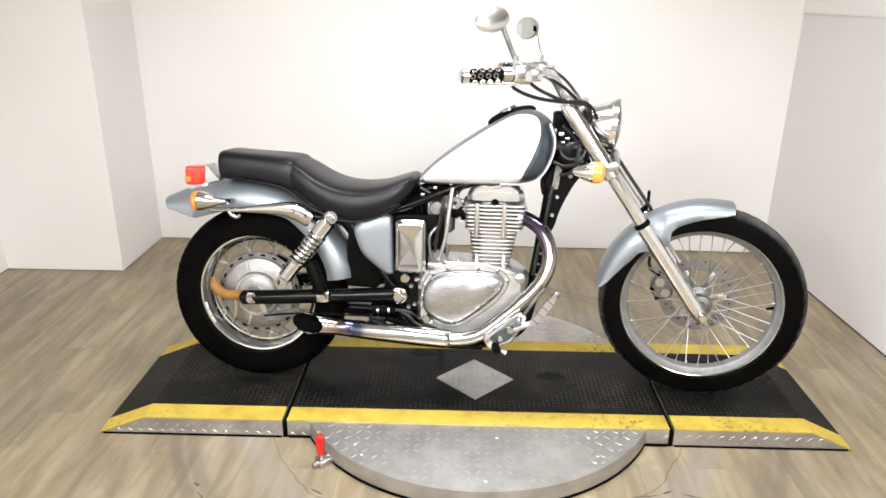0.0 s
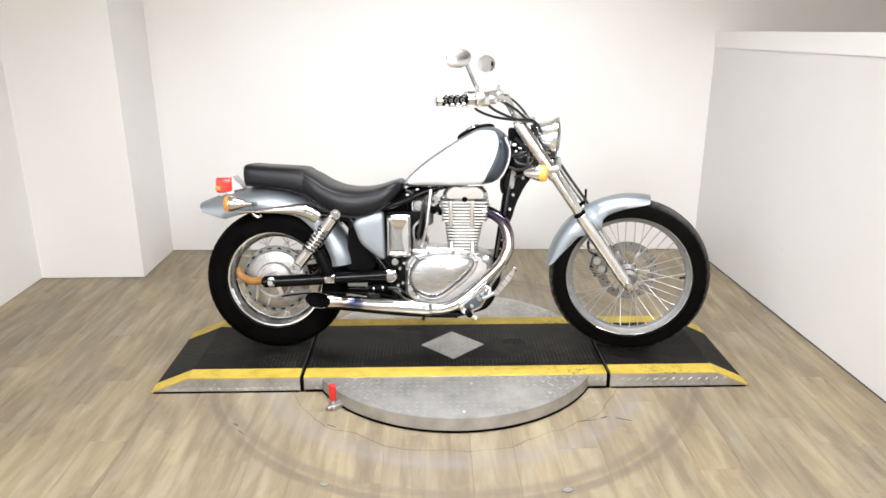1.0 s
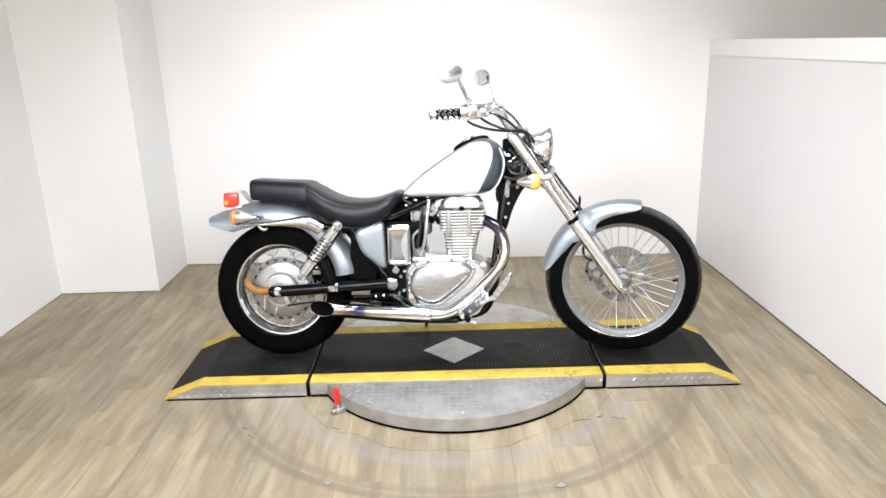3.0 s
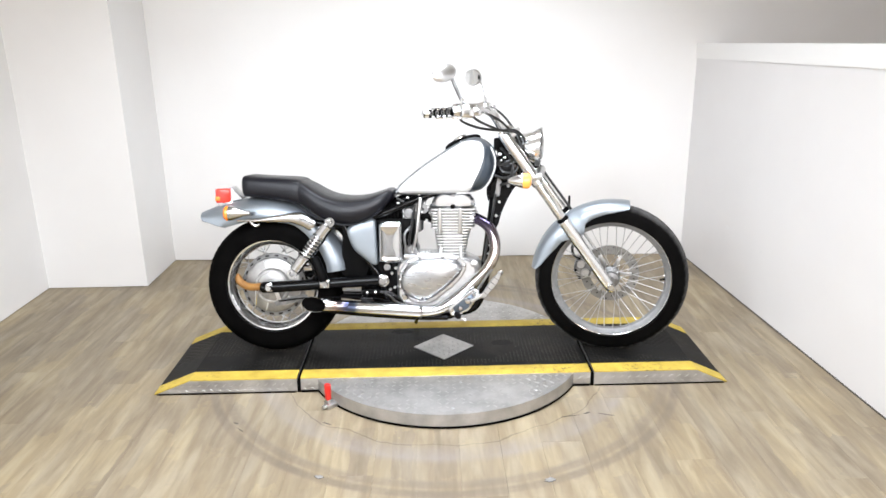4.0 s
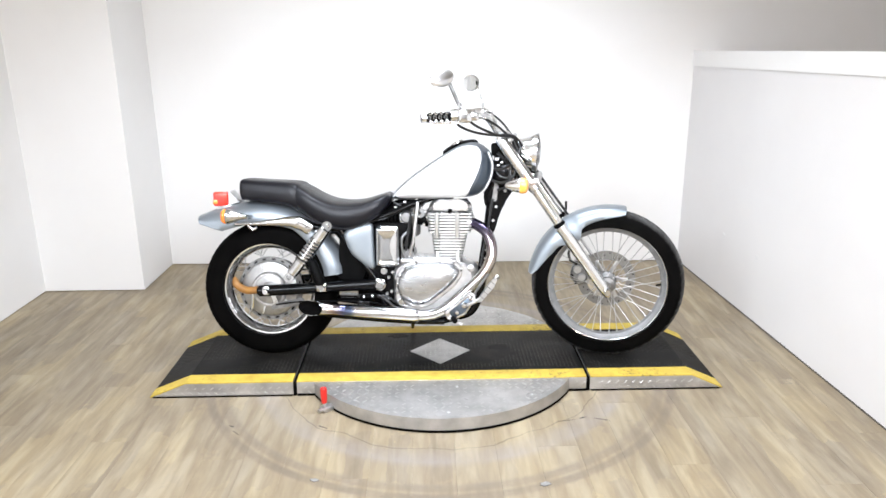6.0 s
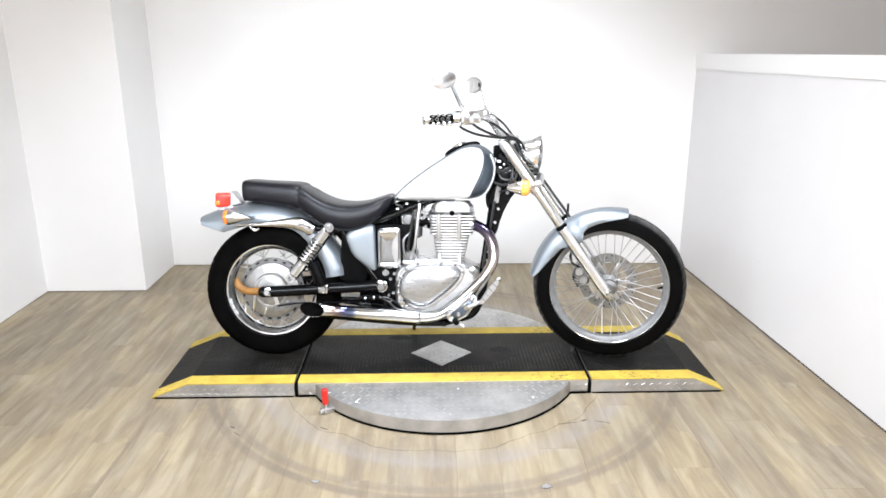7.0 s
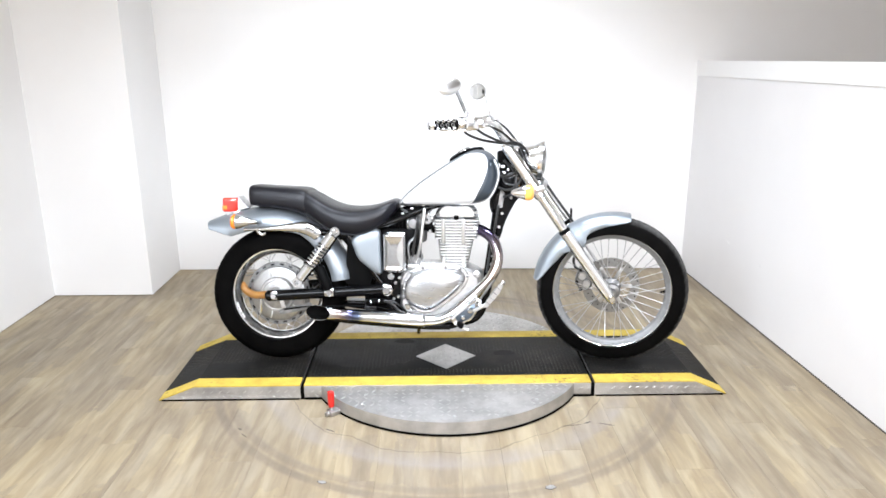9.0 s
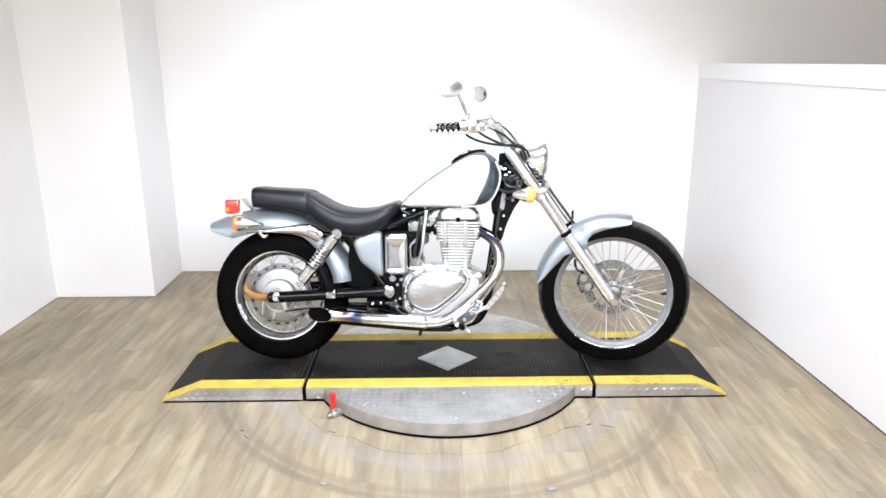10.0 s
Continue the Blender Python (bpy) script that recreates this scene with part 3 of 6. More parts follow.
def lug(bm, m, long=0.024, wide=0.0065, high=0.0022):
    """One raised lozenge of tread plate."""
    q = [(-long / 2, 0, 0), (-long / 5, -wide / 2, 0), (long / 5, -wide / 2, 0), (long / 2, 0, 0), (long / 5, wide / 2, 0), (-long / 5, wide / 2, 0)]
    low = [bm.verts.new(m @ Vector(v)) for v in q]
    top = [bm.verts.new(m @ Vector((v[0] * 0.7, v[1] * 0.5, high))) for v in q]
    for i in range(6):
        bm.faces.new((low[i], low[(i + 1) % 6], top[(i + 1) % 6], top[i]))
    bm.faces.new(top)


def lugs_on_front(x0, x1, z_at, y, step=0.035):
    """Rows of lozenges on an upright face that looks towards -y; z_at gives the face's height at x."""
    bm = bmesh.new()
    face = pose(0, 0, 0, 90, 0, 0)
    n = int((x1 - x0) / step)
    for i in range(n):
        for j in range(3):
            x, z = x0 + (i + 0.5) * step + (step / 2 if j % 2 else 0), 0.016 + j * 0.0225
            if z + 0.008 > z_at(x):
                continue
            lug(bm, Matrix.Translation((x, y, z)) @ face @ pose(0, 0, 0, 0, 0, 38 if j % 2 else -38), 0.0215, 0.0044, 0.0009)
    return bm


def plan_slab(outline, z0, z1):
    return add_rings(bmesh.new(), [[Vector((q[0], q[1], z)) for q in outline] for z in (z0, z1)])


def mat_knobs(xa, xb, z_at, free=lambda x, y: True, pitch=0.0165):
    """The small lozenges of a patterned rubber mat between xa and xb."""
    bm = bmesh.new()
    for i in range(int((xb - xa) / pitch)):
        x = xa + (i + 0.5) * pitch
        tilt = math.degrees(math.atan2(z_at(x - 0.001) - z_at(x + 0.001), 0.002))
        for j in range(int((Y1 - Y0 - 0.152) / pitch)):
            y = Y0 + 0.076 + (j + 0.5) * pitch
            rubbed = noise.noise(Vector((x * 2.3, y * 6.0, 4.0))) - 0.25 * (y < -0.2)
            if free(x, y) and rubbed > -0.42:
                lug(bm, Matrix.Translation((x, y, z_at(x) - 0.0001)) @ pose(0, 0, 0, 0, tilt, 0) @ pose(0, 0, 0, 0, 0, 45 if (i + j) % 2 else -45), 0.0145, 0.0048, 0.0014 if rubbed > -0.05 else 0.0006)
    return bm


def turntable():
    t = thing("turntable", pose(0, 0, 0), "round steel tread-plate vehicle turntable with a black rubber runway", "turntable")
    ring = [(DISC_R * math.cos(a), DISC_Y + DISC_R * math.sin(a)) for a in (2 * math.pi * k / 128 for k in range(128))]
    part("deck", plan_slab(ring, 0.009, DECK), PLATE, t, "scuffed steel tread-plate disc")
    # proud black band shows the shaded gap under the disc as colour
    part("base_ring", plan_slab([(1.0025 * x, DISC_Y + 1.0025 * (y - DISC_Y)) for x, y in ring], 0.0, 0.01), DARK, t, "black strip drawing the dark gap under the disc")
    bm = bmesh.new()
    step = 0.031
    for i in range(-21, 22):
        for j in range(-21, 22):
            x, y = i * step, DISC_Y + j * step
            if math.hypot(x, y - DISC_Y) < DISC_R - 0.012 and not (Y0 - 0.01 < y < Y1 + 0.01):
                lug(bm, Matrix.Translation((x, y, DECK)) @ pose(0, 0, 0, 0, 0, 45 if (i + j) % 2 else -45), 0.026, 0.0068, 0.0021 if abs(x) > 0.3 + 0.12 * noise.noise(Vector((x * 4, y * 4, 1.0))) or y > 0 else 0.0005)
    tagged(part("deck_tread", bm, TREAD, t), "raised lozenges of the disc", kind="stuff")
    bm = bmesh.new()
    n = int(2 * math.pi * DISC_R / 0.034)
    for i in range(n):
        a = 2 * math.pi * i / n
        if math.sin(a) > 0.2:
            continue
        for j in range(3):
            m = Matrix.Translation((DISC_R * math.cos(a), DISC_Y + DISC_R * math.sin(a), 0.014 + j * 0.0195)) @ pose(0, 0, 0, 0, 0, math.degrees(a) + 90) @ pose(0, 0, 0, 90, 0, 0) @ pose(0, 0, 0, 0, 0, 38 if (i + j) % 2 else -38)
            lug(bm, m, 0.0215, 0.0042, 0.0005)
    tagged(part("skirt_tread", bm, PLATE, t), "raised lozenges of the disc's rim", kind="stuff")
    # the runway across the disc
    x0, x1 = -0.612, 0.612
    # black band in place of the shaded gap under the runway
    part("runway_base", box((x0 + 0.002, Y0 - 0.0015, 0.0), (x1 - 0.002, Y1 + 0.0015, 0.01)), DARK, t, "black strip drawing the dark gap under the runway")
    part("runway", box((x0, Y0, 0.009), (x1, Y1, TOP - 0.004), 0.001), PLATE, t, "steel tread-plate runway box")
    part("mat", box((x0, Y0 + 0.075, TOP - 0.004), (x1, Y1 - 0.075, TOP), 0.001), MAT, t, "black patterned rubber mat")
    part("edge_stripe", box((x0, Y0 - 0.001, TOP - 0.004), (x1, Y0 + 0.075, TOP + 0.0008), 0.001), YELLOW, t, "scuffed yellow edge stripe")
    part("edge_stripe", box((x0, Y1 - 0.075, TOP - 0.004), (x1, Y1 + 0.001, TOP + 0.0008), 0.001), YELLOW, t, "scuffed yellow edge stripe")
    for a, b in ((x0, -0.535), (0.535, x1)):
        tagged(part("front_tread", lugs_on_front(a, b, lambda x: TOP - 0.004, Y0), TREAD, t), "raised lozenges", kind="stuff")
    c = (-0.004, -0.18)
    d = 0.137
    tagged(part("mat_tread", mat_knobs(x0 + 0.004, x1 - 0.004, lambda x: TOP, lambda x, y: abs(x - c[0]) + abs(y - c[1]) > d + 0.006), KNOB, t), "small raised lozenges of the rubber mat", kind="stuff")
    dia = [(c[0] - d, c[1]), (c[0], c[1] - d), (c[0] + d, c[1]), (c[0], c[1] + d)]
    plate = part("diamond_plate", plan_slab(dia, TOP - 0.001, TOP + 0.0025), PLATE, t, "bare diamond-shaped tread plate")
    bm = bmesh.new()
    for i in range(-6, 7):
        for j in range(-6, 7):
            x, y = i * 0.022, j * 0.022
            if abs(x) + abs(y) < d - 0.02:
                lug(bm, Matrix.Translation((c[0] + x, c[1] + y, TOP + 0.0025)) @ pose(0, 0, 0, 0, 0, 45 if (i + j) % 2 else -45), 0.018, 0.005, 0.0016)
    tagged(part("plate_tread", bm, TREAD, plate), "raised lozenges", kind="stuff")
    for k, (x, y, a, b) in enumerate(((-0.1, -0.345, 0.045, 0.018), (0.27, -0.15, 0.05, 0.03), (-0.2, 0.0, 0.06, 0.025), (-0.42, -0.25, 0.07, 0.04))):
        random.seed(40 + k)
        ring = [(x + a * r * math.cos(w), y + b * r * math.sin(w)) for w, r in ((2 * math.pi * i / 20, 1 + random.uniform(-0.28, 0.22)) for i in range(20))]
        part("oil_mark", plan_slab(ring, TOP - 0.001, TOP + 0.0004), OIL, t, "dark oily mark on the mat")
    for x, y in ((-0.35, -0.62), (0.02, -0.73), (0.36, -0.6), (0.28, 0.3), (-0.28, 0.3), (0.06, -0.52)):
        part("screw", lathe([(0.0, 0.0035), (0.005, 0.003), (0.0075, 0.0)], 10, Matrix.Translation((x, y, DECK)) @ pose(0, 0, 0, 90, 0, 0)), STEEL, t)
    # the foot lock
    lock = part("lock", box((-0.028, -0.02, 0.0), (0.028, 0.02, 0.022), 0.005, m=pose(-0.468, -0.585, 0.0, 0, 0, 40)), STEEL, t, "dull steel foot lock")
    part("lock_arm", tube([(-0.5, -0.615, 0.01), (-0.475, -0.59, 0.012), (-0.44, -0.555, 0.02)], 0.009, 10), STEEL, lock)
    part("lock_pin", tube([(-0.478, -0.592, 0.018), (-0.478, -0.592, 0.05)], 0.006, 10), STEEL, lock)
    part("lock_handle", tube([(-0.478, -0.592, 0.036), (-0.479, -0.592, 0.042), (-0.48, -0.59, 0.09), (-0.48, -0.59, 0.1), (-0.48, -0.59, 0.103)], [0.01, 0.0125, 0.0142, 0.013, 0.008], 14), RED_PLASTIC, lock, "red plastic grip")


turntable()


def ramp_unit(sign, x_in, x_break, x_tip):
    t = thing("ramp", pose(0, 0, 0), "black rubber-topped steel ramp with yellow edges beside the turntable", "ramp", "turntable ramps")
    # black band in place of the shaded gap under the ramp
    part("base", box((min(x_in, x_tip) + 0.006, Y0 - 0.0015, 0.0), (max(x_in, x_tip) - 0.006, Y1 + 0.0015, 0.0055)), DARK, t, "black strip drawing the dark gap under the ramp")
    side = [Vector((x_in, 0.007)), Vector((x_tip - sign * 0.012, 0.007)), Vector((x_tip, 0.0055)), Vector((x_break, TOP - 0.004)), Vector((x_in, TOP - 0.004))]
    part("body", slab(side, Y0, Y1), PLATE, t, "steel tread-plate ramp body")
    for name, y0, y1, mat, lift in (("mat", Y0 + 0.075, Y1 - 0.075, MAT, 0.0), ("edge_stripe", Y0 - 0.001, Y0 + 0.075, YELLOW, 0.0008), ("edge_stripe", Y1 - 0.075, Y1 + 0.001, YELLOW, 0.0008)):
        rings = [[Vector((x, y0, z)), Vector((x, y1, z)), Vector((x, y1, z + 0.004 + lift)), Vector((x, y0, z + 0.004 + lift))] for x, z in ((x_in, TOP - 0.004), (x_break, TOP - 0.004), (x_tip + sign * 0.006, 0.002))]
        part(name, add_rings(bmesh.new(), rings), mat, t, "black patterned rubber mat" if name == "mat" else "scuffed yellow edge stripe", sharp=10)
    # black fill puts the shade of the open gap into colour
    part("gap_strip", box((min(x_in, x_in - sign * 0.0155), Y0 + 0.002, 0.0), (max(x_in, x_in - sign * 0.0155) - 0.0005, Y1 - 0.002, TOP - 0.014)), DARK, t, "black strip standing in for the shade in the gap beside the runway")
    lo, hi = min(x_in, x_tip), max(x_in, x_tip)
    slope = lambda x: TOP if abs(x) < abs(x_break) else TOP + (0.006 - TOP) * (abs(x) - abs(x_break)) / (abs(x_tip + sign * 0.006) - abs(x_break))
    tagged(part("mat_tread", mat_knobs(lo + 0.006, hi - 0.006, slope), KNOB, t), "small raised lozenges of the rubber mat", kind="stuff")
    tagged(part("front_tread", lugs_on_front(lo + 0.01, hi - 0.01, lambda x: TOP if abs(x) < abs(x_break) else TOP * (abs(x_tip) - abs(x)) / abs(x_tip - x_break), Y0), TREAD, t), "raised lozenges", kind="stuff")


ramp_unit(-1, -0.628, -1.076, -1.224)
ramp_unit(1, 0.628, 1.062, 1.19)


# ---- motorcycle ----
# local axes: x forward, y to its left, z up from the runway
bike = thing("motorcycle", pose(0.0, -0.19, TOP + 0.003, -8.5, 0, -3.3), "silver-blue and white cruiser motorcycle with chrome engine on a side stand", "motorcycle")
REAR, FRONT_AXLE, R_REAR, R_FRONT = Vector((-0.763, 0, 0.297)), Vector((0.742, 0, 0.324)), 0.304, 0.333
RAKE = radians(35)
HEAD = Vector((0.275, 0, 0.93))
STEER_WAY = Vector((-math.sin(RAKE), 0, math.cos(RAKE)))
STEER = Matrix.Translation(HEAD) @ Matrix.Rotation(radians(-10), 4, STEER_WAY) @ Matrix.Translation(-HEAD)


def tyre_mesh(radius, width, rim, blocks, depth, floor_z):
    """A tyre with grooves across its shoulders, pressed flat where it stands."""
    half, profile = width / 2, []
    n = 22
    for i in range(n + 1):
        a = math.pi * i / n
        y = -half * math.cos(a)
        r = rim + (radius - rim) * math.sin(a) ** 0.42
        profile.append((r, y))
    segs = blocks * 6
    bm = bmesh.new()
    rows = []
    for k in range(segs):
        a = 2 * math.pi * k / segs
        row = []
        for i, (r, y) in enumerate(profile):
            s = abs(y) / half
            lag = int(round(s * 5))
            if 0.25 < s < 0.88 and (k + lag) % 6 in (0, 1):
                r -= depth * (1.1 - 0.55 * s)
            if abs(s - 0.18) < 0.07 and (k // 3) % 2:
                r -= depth
            row.append(bm.verts.new((r * math.cos(a), y, max(floor_z, r * math.sin(a)))))
        rows.append(row)
    for a, b in zip(rows, rows[1:] + rows[:1]):
        for i in range(n):
            bm.faces.new((a[i], a[i + 1], b[i + 1], b[i]))
        bm.faces.new((a[n], a[0], b[0], b[n]))
    return bm


def rim_mesh(radius, half):
    """A chromed drop-centre rim."""
    p = [(radius, -half), (radius + 0.004, -half + 0.003), (radius - 0.004, -half + 0.009), (radius - 0.016, -half * 0.55), (radius - 0.022, 0), (radius - 0.016, half * 0.55), (radius - 0.004, half - 0.009), (radius + 0.004, half - 0.003), (radius, half)]
    inner = [(radius - 0.006, half - 0.001), (radius - 0.012, half - 0.011), (radius - 0.021, half * 0.5), (radius - 0.027, 0), (radius - 0.021, -half * 0.5), (radius - 0.012, -half + 0.011), (radius - 0.006, -half + 0.001)]
    return lathe(p + inner, 96, closed=True)


def spokes(wheel, count, r_hub, y_hub, r_rim, lag, radius=0.0021):
    """Laced spokes: pairs cross on each side of the hub. One mesh shared by all."""
    length = 1.0
    me = link_mesh("spoke", tube([(0, 0, 0), (0, length * 0.93, 0), (0, length * 0.935, 0), (0, length, 0)], [radius, radius, radius * 1.7, radius * 1.7], 6), SPOKE)
    for k in range(count):
        side = 1 if k % 2 else -1
        sweep = lag if (k // 2) % 2 else -lag
        a_rim = 2 * math.pi * (k + 0.5) / count
        a_hub = a_rim + sweep
        a = Vector((r_hub * math.cos(a_hub), side * y_hub, r_hub * math.sin(a_hub)))
        b = Vector((r_rim * math.cos(a_rim), side * 0.006, r_rim * math.sin(a_rim)))
        again("spoke", me, wheel, axis_pose(a, b - a) @ Matrix.Diagonal((1, (b - a).length, 1, 1)))


# rear wheel
hub = lathe([(0.0, -0.075), (0.03, -0.075), (0.034, -0.071), (0.068, -0.068), (0.076, -0.064), (0.079, -0.056), (0.086, -0.055), (0.116, -0.052), (0.123, -0.048), (0.126, -0.04), (0.126, -0.03), (0.11, -0.026), (0.055, -0.02), (0.05, 0.02), (0.06, 0.04), (0.09, 0.045), (0.09, 0.06), (0.0, 0.062)], 72)
rear_wheel = part("rear_wheel", hub, HUB, bike, "laced rear wheel with an aluminium drum hub", Matrix.Translation(REAR))
part("tyre", tyre_mesh(R_REAR, 0.15, 0.207, 60, 0.0019, -0.3025), RUBBER, rear_wheel, "wide black rear tyre", sharp=50)
part("rim", rim_mesh(0.206, 0.048), CHROME_LIT, rear_wheel, "chromed rim")
for deg in (196, 204, 212):
    part("wheel_weight", box((0.19, -0.05, -0.012), (0.197, -0.044, 0.012), 0.002, m=pose(0, 0, 0, 0, -deg, 0)), WHITE_LABEL, rear_wheel, "stick-on balance weight")
spokes(rear_wheel, 40, 0.139, 0.034, 0.185, 0.24, 0.0019)
part("hub_flange", lathe([(0.124, -0.0365), (0.143, -0.036), (0.145, -0.033), (0.143, -0.03), (0.124, -0.03)], 72, closed=True), DARK_ALLOY, rear_wheel, "dull spoke flange of the hub")
# dark blocks on the flange paint the shade of its cut-outs
slot = link_mesh("flange_slot", box((0.1295, -0.0375, -0.009), (0.1375, -0.034, 0.009), 0.003), DARK)
for k in range(20):
    again("flange_slot", slot, rear_wheel, pose(0, 0, 0, 0, 18 * k + 7, 0), "dark block standing in for a shaded cut-out in the hub flange")
for k in range(10):
    a = 2 * math.pi * k / 10
    part("hub_rib", box((0.082, -0.0575, -0.003), (0.118, -0.05, 0.003), 0.001, m=pose(0, 0, 0, 0, math.degrees(a), 0)), CAST, rear_wheel) if k % 2 else None
part("hub_band", lathe([(0.064, -0.0675), (0.067, -0.0715), (0.073, -0.071), (0.077, -0.0635)], 64), STEEL, rear_wheel, "turned ring on the drum cover")
part("pulley", lathe([(0.05, 0.07), (0.118, 0.07), (0.118, 0.09), (0.05, 0.09)], 64, closed=True), BLACK, rear_wheel, "black toothed belt pulley")
# curved tan band; what it belongs to is not known
part("axle_band", tube(smooth_line([(-0.012, -0.09, 0.006), (-0.06, -0.084, 0.0), (-0.105, -0.076, 0.0), (-0.145, -0.066, 0.022), (-0.156, -0.058, 0.055)], 6), [0.017] * 20 + [0.0165, 0.015, 0.012, 0.009, 0.005], 12), TAN, rear_wheel, "tan curved band past the axle")

# rear axle, swingarm and shocks
for s in (-1, 1):
    y = 0.118 * s
    arm = part("swingarm", tube([(-0.8, y, 0.3), (-0.79, y, 0.301), (-0.7, y, 0.306), (-0.45, y, 0.322), (-0.25, y, 0.335)], [0.016, 0.025, 0.025, 0.0235, 0.026], 18), BLACK, bike, "black tubular swingarm")
    part("axle_nut", lathe([(0, -0.026), (0.012, -0.026), (0.014, -0.022), (0.014, -0.01), (0.021, -0.008), (0.021, 0.0)], 6, Matrix.Translation((-0.757, y - 0.014 if s < 0 else y + 0.04, 0.305))), CHROME, arm, "chrome axle nut")
    part("pivot_bolt", lathe([(0, -0.02), (0.015, -0.02), (0.02, -0.015), (0.02, 0.0), (0.026, 0.002), (0.026, 0.01)], 20, Matrix.Translation((-0.258, y - 0.02 if s < 0 else y + 0.04, 0.335))), CHROME, arm, "chrome pivot cap")
    top, low = Vector((-0.478, 0.148 * s, 0.592)), Vector((-0.648, 0.148 * s, 0.37))
    way = (top - low).normalized()
    # dark rod puts the shade between the coils into its colour
    shock = part("shock", tube([low + way * 0.02, top - way * 0.02], 0.012, 14), DARK_ALLOY, bike, "chrome coil-over rear shock absorber")
    part("shock_eye", lathe([(0.012, -0.016), (0.021, -0.016), (0.021, 0.016), (0.012, 0.016)], 20, Matrix.Translation(top), True), CHROME, shock)
    part("shock_eye", lathe([(0.012, -0.016), (0.021, -0.016), (0.021, 0.016), (0.012, 0.016)], 20, Matrix.Translation(low), True), CHROME, shock)
    part("shock_cap", tube([top - way * 0.015, top - way * 0.02, top - way * 0.075, top - way * 0.08], [0.02, 0.026, 0.027, 0.022], 20), CHROME, shock)
    part("shock_body", tube([low + way * 0.015, low + way * 0.02, low + way * 0.085, low + way * 0.09], [0.02, 0.025, 0.025, 0.02], 20), CHROME, shock)
    u = way.orthogonal().normalized()
    v = way.cross(u)
    a0, a1 = low + way * 0.08, top - way * 0.075
    turns, coil = 8, []
    for k in range(turns * 14 + 1):
        a = 2 * math.pi * k / 14
        coil.append(a0 + (a1 - a0) * (k / (turns * 14)) + 0.0262 * (math.cos(a) * u + math.sin(a) * v))
    part("shock_spring", tube(coil, 0.0054, 8), CHROME, shock, "chrome coil spring")
    part("shock_bolt", lathe([(0, -0.02), (0.011, -0.02), (0.012, -0.012), (0.012, 0.0)], 6, Matrix.Translation(top + Vector((0, 0.02 if s > 0 else -0.006, 0)))), CHROME, shock)
    peg = part("passenger_peg", tube([(-0.552, 0.15 * s, 0.44), (-0.548, 0.151 * s, 0.432), (-0.515, 0.158 * s, 0.35), (-0.51, 0.159 * s, 0.338)], [0.016, 0.021, 0.022, 0.018], 16), PLASTIC, bike, "folded black rubber passenger foot peg")
    part("peg_hinge", box((-0.532, 0.14 * s - 0.02, 0.305), (-0.488, 0.14 * s + 0.012, 0.345), 0.008), CHROME, peg)
    part("peg_bolt", lathe([(0, -0.01), (0.012, -0.01), (0.014, 0.0)], 12, Matrix.Translation((-0.507, 0.16 * s if s > 0 else -0.162, 0.325))), CHROME, peg)

# frame
frame_part = part("frame", tube(smooth_line([(0.262, 0, 0.86), (0.242, 0, 0.78), (0.214, 0, 0.56), (0.176, 0, 0.3), (0.14, 0, 0.2), (0.08, 0, 0.17)], 5), 0.024, 16), BLACK, bike, "black tubular steel frame")
part("head_tube", tube([HEAD - STEER_WAY * 0.14, HEAD + STEER_WAY * 0.02], 0.032, 20), BLACK, frame_part)
part("gusset", slab(round_outline([(0.2, 0.66), (0.275, 0.86), (0.2, 0.8), (0.19, 0.7)], 0.015), -0.012, 0.012), BLACK, frame_part)
part("gusset_plate", slab(closed_curve([(0.205, 0.715), (0.222, 0.66), (0.226, 0.6), (0.22, 0.545), (0.24, 0.56), (0.262, 0.63), (0.301, 0.71), (0.35, 0.775), (0.31, 0.83), (0.24, 0.78)], 4), -0.034, 0.034, 0.003), BLACK, frame_part)
part("frame_label", slab(round_outline([(0.238, 0.768), (0.259, 0.769), (0.247, 0.69), (0.226, 0.69)], 0.004), -0.034, -0.0365, 0.0008), DARK_ALLOY, frame_part, "small pale printed plate")
part("backbone", tube(smooth_line([(0.26, 0, 0.85), (0.05, 0, 0.775), (-0.2, 0, 0.665), (-0.45, 0, 0.625)], 5), 0.024, 14), BLACK, frame_part)
for s in (-1, 1):
    part("seat_rail", tube(smooth_line([(0.06, 0.03 * s, 0.735), (-0.1, 0.07 * s, 0.685), (-0.24, 0.1 * s, 0.628), (-0.4, 0.105 * s, 0.58), (-0.5, 0.1 * s, 0.578), (-0.58, 0.092 * s, 0.588)], 5), 0.0145, 12), BLACK, frame_part)
    part("rear_stay", tube(smooth_line([(-0.43, 0.11 * s, 0.575), (-0.37, 0.112 * s, 0.48), (-0.29, 0.112 * s, 0.37), (-0.262, 0.11 * s, 0.335)], 4), 0.014, 12), BLACK, frame_part)
    part("lower_rail", tube(smooth_line([(0.1, 0.05 * s, 0.185), (0.0, 0.09 * s, 0.165), (-0.16, 0.1 * s, 0.175), (-0.24, 0.105 * s, 0.24), (-0.262, 0.105 * s, 0.335)], 5), 0.015, 12), BLACK, frame_part)
    part("pivot_plate", slab(round_outline([(-0.32, 0.29), (-0.2, 0.27), (-0.19, 0.4), (-0.26, 0.43), (-0.31, 0.38)], 0.02), 0.085 * s, 0.1 * s, 0.002), BLACK, frame_part)
part("battery_box", box((-0.36, -0.085, 0.42), (-0.12, 0.085, 0.6), 0.012), PLASTIC, frame_part, "black battery and air box")
